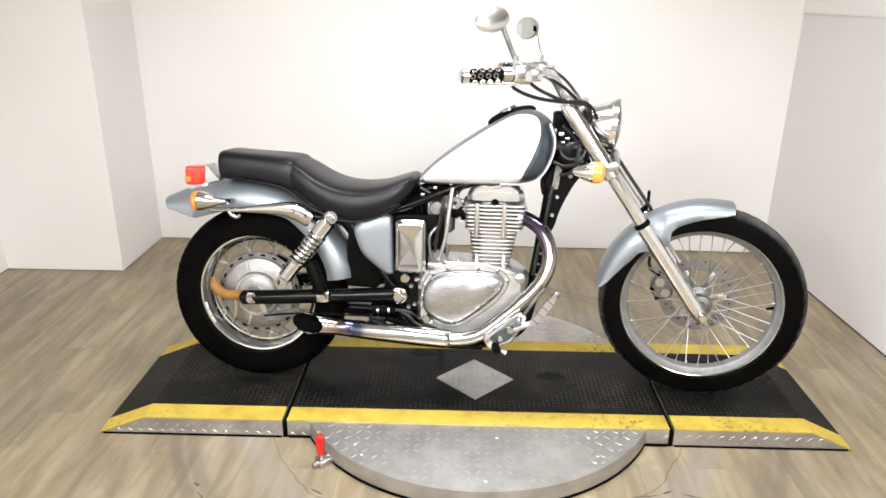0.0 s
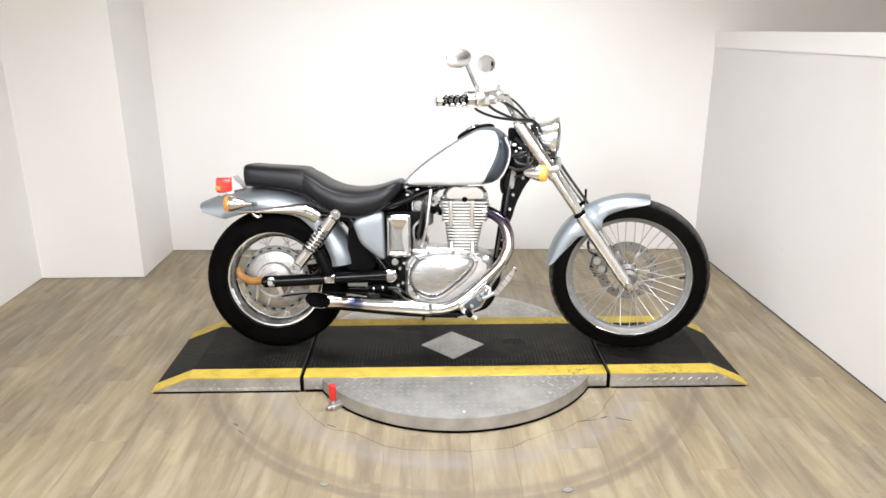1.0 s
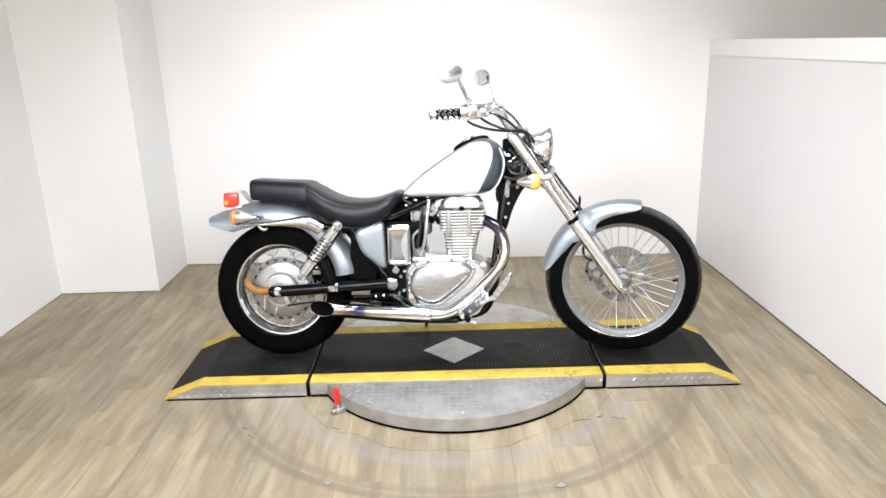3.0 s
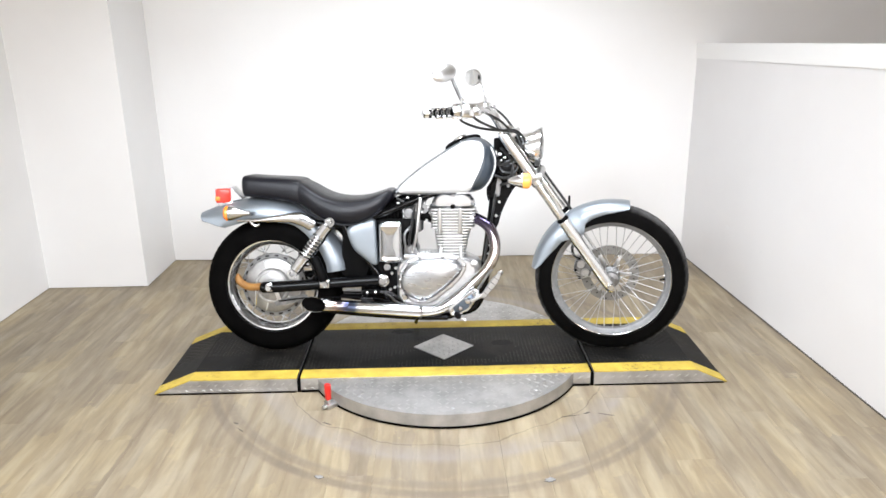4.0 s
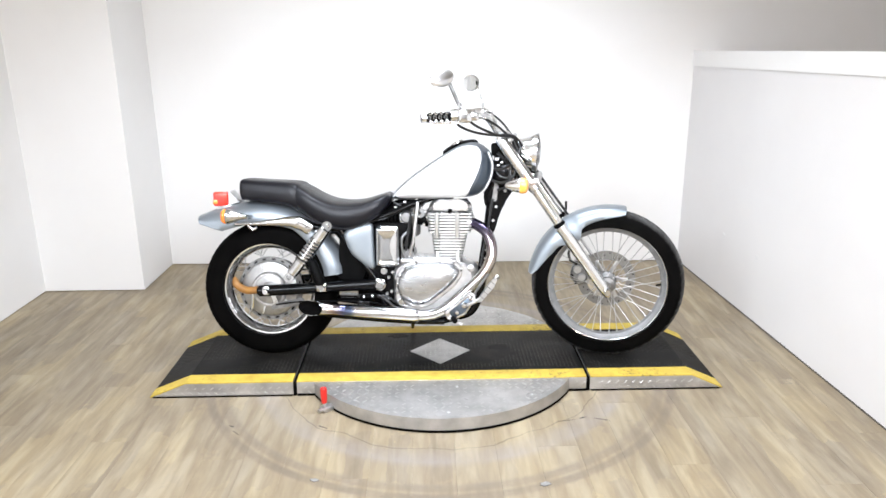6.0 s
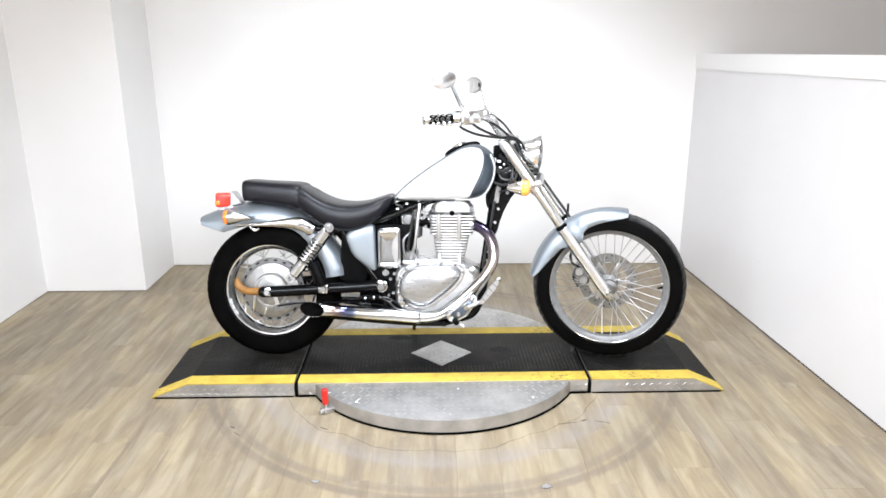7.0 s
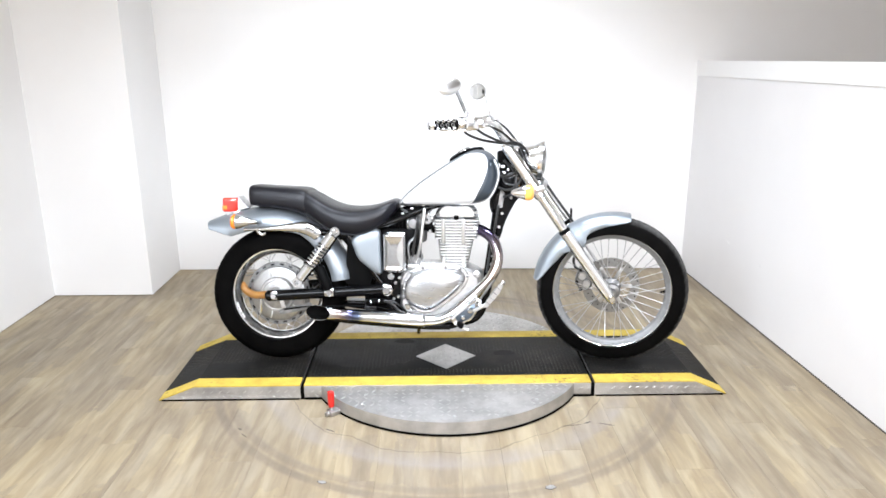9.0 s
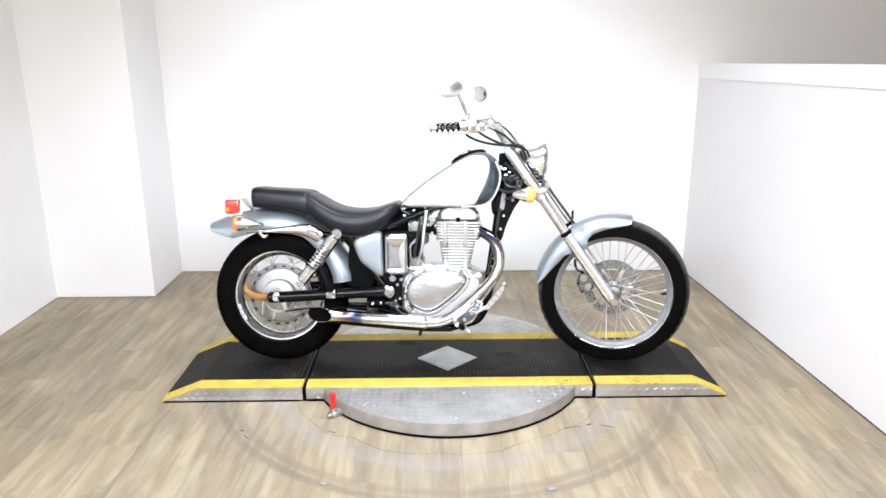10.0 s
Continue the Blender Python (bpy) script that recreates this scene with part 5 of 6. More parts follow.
part("diaphragm_cap", lathe([(0, -0.012), (0.02, -0.011), (0.025, -0.006), (0.026, 0.004)], 24, Matrix.Translation((-0.146, -0.078, 0.622))), DARK_ALLOY, carb, "round diaphragm cap")
for x, z in ((-0.164, 0.64), (-0.129, 0.64), (-0.164, 0.604), (-0.129, 0.604)):
    part("cap_screw", lathe([(0, -0.005), (0.003, -0.005), (0.004, 0.0)], 8, Matrix.Translation((x, -0.08, z))), CHROME, carb)
for k in range(5):
    part("boot_rib", lathe([(0.034, -0.003), (0.041, -0.002), (0.041, 0.002), (0.034, 0.003)], 24, axis_pose((-0.178 - 0.016 * k, -0.045, 0.622), (1, 0, 0.02)), True), PLASTIC, carb)
part("boot_clamp", lathe([(0.037, -0.005), (0.0405, -0.005), (0.0405, 0.005), (0.037, 0.005)], 24, axis_pose((-0.168, -0.04, 0.62), (1, 0, 0)), True), STEEL, carb, "steel hose clamp")
part("manifold", tube(smooth_line([(-0.1, -0.035, 0.612), (-0.075, -0.035, 0.61), (-0.048, -0.035, 0.606)], 3), [0.034, 0.03, 0.028, 0.028, 0.029, 0.03, 0.031], 18), PLASTIC, carb, "black rubber intake manifold")
for x, y, z, r in ((-0.098, -0.078, 0.655, 0.008), (-0.078, -0.07, 0.665, 0.006), (-0.062, -0.072, 0.648, 0.007), (-0.088, -0.08, 0.628, 0.006), (-0.07, -0.078, 0.59, 0.007), (-0.056, -0.07, 0.622, 0.005)):
    part("linkage_screw", lathe([(0, -0.01), (0.7 * r, -0.01), (r, -0.006), (r, 0.004)], 8, Matrix.Translation((x, y, z))), STEEL, carb)
part("throttle_drum", lathe([(0.006, -0.006), (0.021, -0.006), (0.018, 0.0), (0.021, 0.006), (0.006, 0.006)], 24, Matrix.Translation((-0.085, -0.072, 0.64)), True), DARK_ALLOY, carb, "throttle cable drum")
part("throttle_cable", tube(smooth_line([(-0.085, -0.076, 0.66), (-0.06, -0.075, 0.69), (-0.01, -0.06, 0.72)], 4), 0.004, 8), CABLE, carb)
part("overflow_hose", tube(smooth_line([(-0.126, -0.1, 0.63), (-0.136, -0.106, 0.56), (-0.146, -0.108, 0.48)], 4), 0.0048, 8), CABLE, carb, "black overflow hose")
part("fuel_hose", tube(smooth_line([(-0.2, -0.08, 0.688), (-0.17, -0.085, 0.672), (-0.15, -0.084, 0.652)], 4), 0.0055, 8), CABLE, carb)
part("starter_bracket", box((-0.17, -0.112, 0.424), (-0.118, -0.075, 0.444), 0.005), SATIN, engine, "small cast bracket above the crankcase")
part("case_ridge", box((-0.115, -0.105, 0.436), (-0.05, -0.05, 0.452), 0.006), CAST, engine)
for k in range(5):
    part("case_rib", box((-0.11 + 0.013 * k, -0.106, 0.45), (-0.104 + 0.013 * k, -0.06, 0.458), 0.002), CAST, engine)
# added black filler, so the floor doesn't show under the pivot
part("lower_filler", box((-0.368, -0.06, 0.236), (-0.19, 0.06, 0.305), 0.012), PLASTIC, frame_part, "black filler under the swingarm pivot")
switch = part("brake_switch", tube([(-0.345, -0.135, 0.279), (-0.34, -0.135, 0.2795), (-0.275, -0.135, 0.286), (-0.27, -0.135, 0.2865)], [0.007, 0.0115, 0.0115, 0.006], 16), PLASTIC, bike, "black brake light switch")
for f in (0.2, 0.75):
    part("switch_band", lathe([(0.0118, -0.003), (0.0128, -0.003), (0.0128, 0.003), (0.0118, 0.003)], 16, axis_pose((-0.34 + 0.065 * f, -0.135, 0.2795 + 0.0065 * f), (1, 0, 0.1)), True), CHROME, switch)
part("switch_lead", tube(smooth_line([(-0.27, -0.135, 0.2865), (-0.235, -0.132, 0.284), (-0.2, -0.125, 0.262), (-0.17, -0.12, 0.232)], 5), 0.0042, 8), CABLE, switch)
for x, z in ((-0.205, 0.385), (-0.192, 0.36), (-0.222, 0.362), (-0.21, 0.3), (-0.23, 0.29)):
    part("bolt_and_glint", lathe([(0, -0.01), (0.005, -0.01), (0.0068, -0.006), (0.0068, 0.004)], 8, Matrix.Translation((x, -0.104, z))), STEEL, frame_part)
# small steel studs stand in for bright reflections down the front tube
for k in range(7):
    f = k / 6
    part("bolt_and_glint", lathe([(0, -0.004), (0.0034, -0.004), (0.0045, 0.0)], 8, Matrix.Translation((0.214 - 0.034 * f, -0.024, 0.545 - 0.22 * f))), STEEL, frame_part)
# little steel blocks stand in for sparkles along the seat rail
for x, y, z in ((-0.19, -0.092, 0.668), (-0.15, -0.083, 0.69), (-0.1, -0.074, 0.703)):
    part("rail_glint", box((x - 0.006, y - 0.012, z - 0.004), (x + 0.006, y - 0.002, z + 0.004), 0.002), STEEL, frame_part)

# exhaust
pipe = smooth_line([(0.13, -0.055, 0.598), (0.158, -0.075, 0.592), (0.198, -0.105, 0.565), (0.222, -0.13, 0.515), (0.222, -0.15, 0.455), (0.19, -0.165, 0.39), (0.13, -0.172, 0.328), (0.06, -0.175, 0.265), (0.005, -0.176, 0.226), (-0.05, -0.176, 0.21), (-0.12, -0.176, 0.208)], 6)
exhaust = part("exhaust", tube(pipe, [0.021] * 3 + [0.0235] * (len(pipe) - 3), 24), PIPE, bike, "chrome exhaust pipe, blued by heat, with a slash-cut end", sharp=60)
part("exhaust_flange", lathe([(0.02, -0.008), (0.034, -0.008), (0.034, 0.006), (0.02, 0.006)], 24, axis_pose((0.138, -0.06, 0.598), (1, -0.3, -0.1)), True), CHROME, exhaust)
part("muffler", tube([(-0.085, -0.176, 0.208), (-0.09, -0.176, 0.208), (-0.11, -0.176, 0.2085), (-0.4, -0.176, 0.228), (-0.41, -0.176, 0.2285)], [0.024, 0.0285, 0.0295, 0.0295, 0.025], 28), PIPE, exhaust, "straight chrome silencer", sharp=60)
part("rear_sleeve", tube([(-0.395, -0.176, 0.2275), (-0.4, -0.176, 0.228), (-0.455, -0.176, 0.232), (-0.46, -0.176, 0.232)], [0.026, 0.028, 0.028, 0.026], 28), PIPE, exhaust, "heat-blued sleeve", sharp=60)


def slash_tip(radius, flare, back):
    """A pipe wall of the end pipe, cut off at a slant so that its mouth faces out and back."""
    n, ring0, ring1 = 36, [], []
    for k in range(n):
        a = 2 * math.pi * k / n
        dy, dz = math.cos(a), math.sin(a)
        cut = -0.556 + 0.058 * (-dy) + 0.01 * dz
        z1 = 0.2315 + (back - cut) * 0.075
        ring0.append(Vector((back, -0.176 + radius * dy, 0.2315 + radius * dz)))
        ring1.append(Vector((cut, -0.178 + radius * flare * dy, z1 + radius * flare * dz)))
    return [ring0, ring1]


outer, inner = slash_tip(0.0275, 1.22, -0.45), slash_tip(0.0255, 1.23, -0.45)
part("tail_pipe", add_rings(bmesh.new(), outer + [inner[1]], cap=False), PIPE, exhaust, "slash-cut chrome tail pipe", sharp=50)
# black lining and plug keep the pipe's mouth dark
part("mouth_lining", add_rings(bmesh.new(), [inner[1], inner[0]], cap=False), DARK, exhaust, "black mouth of the tail pipe")
part("mouth_plug", tube([(-0.452, -0.176, 0.2317), (-0.455, -0.176, 0.232)], 0.0238, 24), DARK, exhaust)
part("exhaust_bracket", box((-0.355, -0.165, 0.235), (-0.3, -0.12, 0.268), 0.006), BLACK, exhaust)
part("brake_rod", tube(smooth_line([(-0.2, -0.13, 0.23), (-0.3, -0.14, 0.26), (-0.42, -0.14, 0.262), (-0.6, -0.135, 0.258), (-0.72, -0.12, 0.24)], 4), 0.0034, 8), PLASTIC, bike, "thin dark brake rod")
part("brake_arm", slab(round_outline([(-0.73, 0.23), (-0.71, 0.23), (-0.735, 0.3), (-0.755, 0.3)], 0.006), -0.09, -0.1, 0.001), CHROME, bike)

part("brake_lever", slab(round_outline([(-0.742, 0.214), (-0.64, 0.234), (-0.594, 0.26), (-0.608, 0.27), (-0.68, 0.252), (-0.745, 0.236)], 0.008), -0.1, -0.107, 0.0015), DARK_ALLOY, bike, "dull steel drum brake lever")
part("brake_stay", tube([(-0.83, -0.082, 0.288), (-0.836, -0.082, 0.225), (-0.84, -0.082, 0.198)], [0.0065, 0.0055, 0.003], 10), CHROME, bike, "short bright brake stay")

# foot controls
for s in (-1, 1):
    y = 0.2 * s
    peg = part("foot_peg", tube([(0.058, y, 0.212), (0.06, y + 0.02 * s, 0.21), (0.07, y + 0.06 * s, 0.206), (0.072, y + 0.065 * s, 0.206)], [0.009, 0.011, 0.012, 0.009], 16), PLASTIC, bike, "black rubber foot peg on a chrome bracket")
    part("peg_bracket", slab(round_outline([(0.02, 0.232), (0.137, 0.32), (0.16, 0.31), (0.152, 0.28), (0.116, 0.224), (0.06, 0.198), (0.038, 0.2)], 0.012), 0.19 * s, 0.226 * s, 0.005), CHROME, peg, "chrome foot peg bracket", sharp=50)
    # dark blue plate paints the dark reflection in the bracket's hollow
    part("bracket_shade", slab(round_outline([(0.042, 0.236), (0.132, 0.304), (0.145, 0.297), (0.138, 0.278), (0.108, 0.232), (0.062, 0.21)], 0.01), 0.224 * s, 0.2275 * s, 0.001), SLATE_BLUE, peg, "dark blue plate standing in for the bracket's shaded hollow", sharp=50)
    for x, z, r in ((0.108, 0.266, 0.014), (0.134, 0.295, 0.009), (0.078, 0.236, 0.011)):
        part("bracket_boss", lathe([(0, -0.016), (0.7 * r, -0.015), (r, -0.008), (r, 0.0)], 18, Matrix.Translation((x, -0.226, z)) if s < 0 else Matrix.Translation((x, 0.226, z)) @ pose(0, 0, 0, 0, 0, 180)), CHROME, peg)
    part("peg_mount", tube([(0.04, 0.06 * s, 0.2), (0.06, 0.2 * s, 0.2)], 0.014, 12), BLACK, peg)
pedal = part("brake_pedal", tube(smooth_line([(0.1, -0.222, 0.258), (0.14, -0.23, 0.276), (0.168, -0.234, 0.292)], 4), 0.008, 12), SATIN, bike, "dull aluminium rear brake pedal")
part("pedal_pad", slab(round_outline([(0.158, 0.283), (0.178, 0.282), (0.232, 0.345), (0.248, 0.384), (0.24, 0.392), (0.205, 0.356)], 0.008), -0.226, -0.25, 0.004), SATIN, pedal, "ribbed dull pedal pad")
for k in range(4):
    x, z = 0.182 + 0.015 * k, 0.304 + 0.0205 * k
    part("pad_rib", tube([(x - 0.009, -0.251, z + 0.007), (x + 0.01, -0.251, z - 0.008)], 0.0016, 8), DARK_ALLOY, pedal)
part("pedal_tip", tube([(0.234, -0.238, 0.375), (0.247, -0.238, 0.391), (0.25, -0.238, 0.396)], [0.01, 0.0105, 0.006], 14), CHROME, pedal, "bright rounded pedal tip")
part("pedal_link", tube(smooth_line([(0.15, -0.2, 0.31), (0.172, -0.2, 0.342), (0.195, -0.2, 0.376), (0.213, -0.2, 0.396)], 4), 0.0055, 10), DARK_ALLOY, pedal)
part("stand_foot", tube([(0.06, -0.17, 0.19), (0.085, -0.18, 0.178), (0.1, -0.182, 0.172)], [0.008, 0.007, 0.009], 8), STEEL, bike)

# front end
front_hub = lathe([(0, -0.062), (0.016, -0.062), (0.018, -0.05), (0.034, -0.046), (0.038, -0.036), (0.024, -0.028), (0.022, 0.02), (0.04, 0.03), (0.044, 0.042), (0.03, 0.05), (0, 0.06)], 40)
front_wheel = part("front_wheel", front_hub, DARK_ALLOY, bike, "tall laced front wheel with a disc brake", STEER @ Matrix.Translation(FRONT_AXLE))
part("tyre", tyre_mesh(R_FRONT, 0.11, 0.26, 48, 0.0075, -0.3295), SCRUBBED_SHEEN, front_wheel, "narrow black front tyre", sharp=50)
part("rim", rim_mesh(0.259, 0.034), RIM, front_wheel, "dull aluminium rim with bright lips")
for s in (-1, 1):
    part("rim_lip", lathe([(0.2585 + 0.003 * math.cos(w), s * 0.0335 + 0.003 * math.sin(w)) for w in (2 * math.pi * k / 8 for k in range(8))], 96, closed=True), CHROME, front_wheel, "bright rim lip")
nipple = link_mesh("spoke_nipple", lathe([(0.0024, 0.0), (0.0036, 0.002), (0.003, 0.011), (0.002, 0.013)], 8), SPOKE)
for k in range(40):
    a = 2 * math.pi * (k + 0.5) / 40
    again("spoke_nipple", nipple, front_wheel, axis_pose((0.24 * math.cos(a), (0.006 if k % 2 else -0.006), 0.24 * math.sin(a)), (-math.cos(a), 0, -math.sin(a))), "bright spoke nipple")
part("valve", tube([(0.236, 0, -0.0), (0.226, -0.004, -0.001), (0.212, -0.01, -0.002)], [0.006, 0.0045, 0.0045], 10), PLASTIC, front_wheel, "black tyre valve")
spokes(front_wheel, 40, 0.039, 0.036, 0.238, 0.6, 0.0015)
disc = part("brake_disc", lathe([(0.088, 0.064), (0.129, 0.064), (0.129, 0.069), (0.088, 0.069)], 72, closed=True), DISC_STEEL, front_wheel, "drilled steel brake disc")
# small dark discs paint the shade inside the drilled holes
hole = link_mesh("disc_hole", lathe([(0, -0.0008), (0.0032, -0.0006), (0.0036, 0.001)], 8), DARK)
for k in range(30):
    again("disc_hole", hole, disc, pose(0, 0, 0, 0, 12 * k, 0) @ Matrix.Translation((0.098 + 0.011 * (k % 3), 0.064, 0)), "dark disc standing in for the shade in a drilled hole")
for k in range(6):
    part("disc_arm", box((0.035, 0.06, -0.008), (0.096, 0.066, 0.008), 0.002, m=pose(0, 0, 0, 0, 60 * k, 0)), SATIN, front_wheel)
for s in (-1, 1):
    y = 0.098 * s
    end = Vector((0.742, y, 0.3))
    up = STEER_WAY
    leg = part("fork_leg", tube([end - up * 0.012, end, end + up * 0.05, end + up * 0.36, end + up * 0.365], [0.014, 0.02, 0.0245, 0.026, 0.022], 24), POLISHED, bike, "polished aluminium fork leg", STEER)
    part("fork_tube", tube([end + up * 0.35, end + up * 0.83], 0.0195, 20), CHROME_LIT, leg, "chrome fork stanchion")
    part("dust_seal", tube([end + up * 0.363, end + up * 0.366, end + up * 0.376, end + up * 0.38], [0.023, 0.0265, 0.0255, 0.0205], 22), PLASTIC, leg, "black dust seal")
    part("fork_shroud", tube([end + up * 0.55, end + up * 0.555, end + up * 0.8, end + up * 0.82, end + up * 0.83], [0.021, 0.026, 0.026, 0.023, 0.012], 24), POLISHED, leg, "bright fork shroud")
    part("axle_cap", lathe([(0, -0.018), (0.012, -0.018), (0.016, -0.012), (0.016, 0.0)], 16, Matrix.Translation((0.742, y + (0.03 * s if s > 0 else -0.012), 0.314))), CHROME, leg)
    sig = part("front_indicator", lathe([(0.0, -0.066), (0.009, -0.062), (0.018, -0.045), (0.026, -0.024), (0.031, -0.005), (0.032, 0.0)], 28, axis_pose((0.368, 0.2 * s, 0.785), (1, 0, 0))), CHROME_LIT, bike, "chrome bullet front turn signal", STEER)
    part("lens", lathe([(0.032, -0.001), (0.033, 0.012), (0.03, 0.024), (0.02, 0.032), (0.0, 0.035)], 28, axis_pose((0.368, 0.2 * s, 0.785), (1, 0, 0))), AMBER_LENS, sig, "amber lens")
    part("indicator_stem", tube([(0.364, 0.195 * s, 0.785), (0.385, 0.15 * s, 0.787), (0.4, 0.1 * s, 0.787)], 0.008, 10), CHROME, sig)
part("reflector", box((-0.005, -0.012, -0.02), (0.005, 0.012, 0.02), 0.003, m=Matrix.Translation((0.553, 0.115, 0.648))), PLASTIC, bike, "small dark cable guide", STEER)
part("triple_clamp", box((-0.03, -0.125, -0.016), (0.026, 0.125, 0.016), 0.012, m=Matrix.Translation((0.42, 0, 0.785)) @ pose(0, 0, 0, 0, -35, 0)), SATIN, bike, "polished lower triple clamp", STEER)
part("top_clamp", box((-0.03, -0.1, -0.012), (0.034, 0.1, 0.012), 0.009, m=Matrix.Translation((0.3, 0, 0.955)) @ pose(0, 0, 0, 0, -35, 0)), SATIN, bike, "polished top triple clamp", STEER)

# front mudguard
def along(table, x):
    """Straight-line reading of a small table of pairs that rise in their first number."""
    for (a, p), (b, q) in zip(table, table[1:]):
        if x <= b:
            return p + (q - p) * max(0.0, (x - a) / (b - a))
    return table[-1][1]


# depth of its sides by the angle round the axle: deep where it is bolted between the fork legs
GUARD = ((77, 0.018), (82, 0.034), (90, 0.046), (100, 0.054), (110, 0.062), (115, 0.072), (118, 0.098), (121, 0.108), (133, 0.108), (137, 0.085), (141, 0.074), (150, 0.07), (160, 0.055), (168, 0.038), (172, 0.02))
arc, drops = [], []
for k in range(77):
    a = 172 - 93.5 * k / 76
    arc.append((FRONT_AXLE.x + 0.352 * math.cos(radians(a)), FRONT_AXLE.z + 0.352 * math.sin(radians(a))))
    drops.append(along(GUARD, a))
part("front_fender", fender_mesh(arc, 0.066, drops), SILVER_BLUE, bike, "silver-blue metallic front mudguard", STEER, sharp=50)
caliper = part("brake_caliper", slab(round_outline([(0.578, 0.345), (0.605, 0.298), (0.66, 0.32), (0.655, 0.4), (0.6, 0.408)], 0.018), 0.032, 0.1, 0.007), DARK_ALLOY, bike, "front brake caliper", STEER)
for x, z in ((0.612, 0.372), (0.632, 0.335)):
    part("caliper_piston", lathe([(0, -0.01), (0.015, -0.01), (0.018, -0.006), (0.018, 0.004)], 20, Matrix.Translation((x, 0.032, z))), CAST, caliper, "bright caliper boss")
for x, z in ((0.588, 0.342), (0.607, 0.308), (0.606, 0.4)):
    part("caliper_bolt", lathe([(0, -0.012), (0.006, -0.012), (0.008, -0.008), (0.008, 0.004)], 6, Matrix.Translation((x, 0.034, z))), PLASTIC, caliper)
part("brake_hose", tube(smooth_line([(0.6, 0.05, 0.395), (0.578, 0.055, 0.41), (0.572, 0.06, 0.445), (0.592, 0.07, 0.475), (0.602, 0.085, 0.52), (0.57, 0.085, 0.6), (0.47, 0.08, 0.74), (0.4, 0.07, 0.84)], 5), 0.0062, 8), CABLE, caliper, "black brake hose")

# headlight
face = Vector((0.414, 0, 0.9))
lamp = part("headlight", lathe([(0, -0.112), (0.02, -0.109), (0.04, -0.096), (0.057, -0.07), (0.068, -0.036), (0.075, 0.0), (0.08, 0.003), (0.08, 0.008), (0.075, 0.01)], 48, axis_pose(face, (1, 0, -0.06))), CHROME_LIT, bike, "round chrome headlight", STEER)
part("lens", lathe([(0.077, 0.011), (0.07, 0.016), (0.04, 0.024), (0, 0.027), (0, 0.023), (0.04, 0.02), (0.07, 0.012)], 48, axis_pose(face, (1, 0, -0.06))), GLASS, lamp, "clear headlight lens")
part("reflector_bowl", lathe([(0.074, 0.008), (0.06, -0.02), (0.03, -0.045), (0, -0.05)], 40, axis_pose(face, (1, 0, -0.06))), CHROME, lamp)
part("headlight_bracket", box((0.36, -0.02, 0.81), (0.42, 0.02, 0.83), 0.006), BLACK, lamp)
part("headlight_visor", lathe([(0.0805, 0.008), (0.083, 0.012), (0.083, -0.006), (0.0805, -0.004)], 48, axis_pose(face, (1, 0, -0.06)), True), CHROME_LIT, lamp)
part("visor_peak", slab(round_outline([(0.388, 0.962), (0.43, 0.968), (0.436, 0.986), (0.418, 0.982)], 0.006), -0.03, 0.03, 0.004), CHROME, lamp, "chrome peak over the lens")

# dark parts round the steering head
part("horn", lathe([(0, -0.02), (0.03, -0.02), (0.05, -0.012), (0.052, 0.0), (0.045, 0.01), (0.0, 0.012)], 32, axis_pose((0.285, -0.055, 0.8), (0.2, 1, 0.1))), BLACK, bike, "black disc horn")
part("ignition_box", box((0.224, -0.05, 0.885), (0.28, 0.05, 0.942), 0.01), PLASTIC, bike, "black ignition and wiring cluster")
# small bright pieces among the dark wiring
for x, z, w, mat in ((0.246, 0.872, 0.008, STEEL), (0.268, 0.858, 0.006, CHROME), (0.29, 0.878, 0.007, DARK_ALLOY), (0.3, 0.835, 0.008, STEEL), (0.252, 0.845, 0.006, CHROME), (0.312, 0.79, 0.009, CHROME)):
    part("bright_bit", box((x - w, -0.078, z - w * 0.7), (x + w, -0.066, z + w * 0.7), 0.002), mat, bike)
part("wiring_block", box((0.238, -0.066, 0.848), (0.306, 0.05, 0.892), 0.008), PLASTIC, bike, "black connector block")
part("speedometer", lathe([(0, -0.03), (0.035, -0.03), (0.042, -0.01), (0.042, 0.015), (0.038, 0.02), (0, 0.02)], 28, axis_pose((0.338, 0, 0.925), (-0.6, 0, 0.8))), CHROME, bike, "chrome speedometer cup", STEER)
for k, line in enumerate(([(0.25, -0.06, 0.9), (0.3, -0.075, 0.84), (0.29, -0.08, 0.76), (0.25, -0.06, 0.74)], [(0.24, -0.05, 0.85), (0.26, -0.07, 0.8), (0.31, -0.075, 0.8), (0.33, -0.05, 0.86)], [(0.33, -0.05, 0.92), (0.37, -0.06, 0.88), (0.35, -0.06, 0.82)], [(0.226, -0.075, 0.832), (0.265, -0.078, 0.829), (0.3, -0.078, 0.846), (0.318, -0.07, 0.87)], [(0.226, -0.072, 0.782), (0.262, -0.076, 0.771), (0.3, -0.077, 0.782), (0.322, -0.075, 0.81), (0.326, -0.07, 0.845)], [(0.23, -0.035, 0.7), (0.215, -0.04, 0.6), (0.195, -0.04, 0.5), (0.18, -0.045, 0.4)])):
    part("wiring", tube(smooth_line(line, 5), 0.006, 8), CABLE, bike, "black wiring loom")

# handlebar, grips, mirrors and cables, turned with the fork
UNTURN = STEER.inverted()
GRIP_OUT, GRIP_IN = UNTURN @ Vector((-0.062, -0.375, 1.036)), UNTURN @ Vector((0.066, -0.335, 1.044))
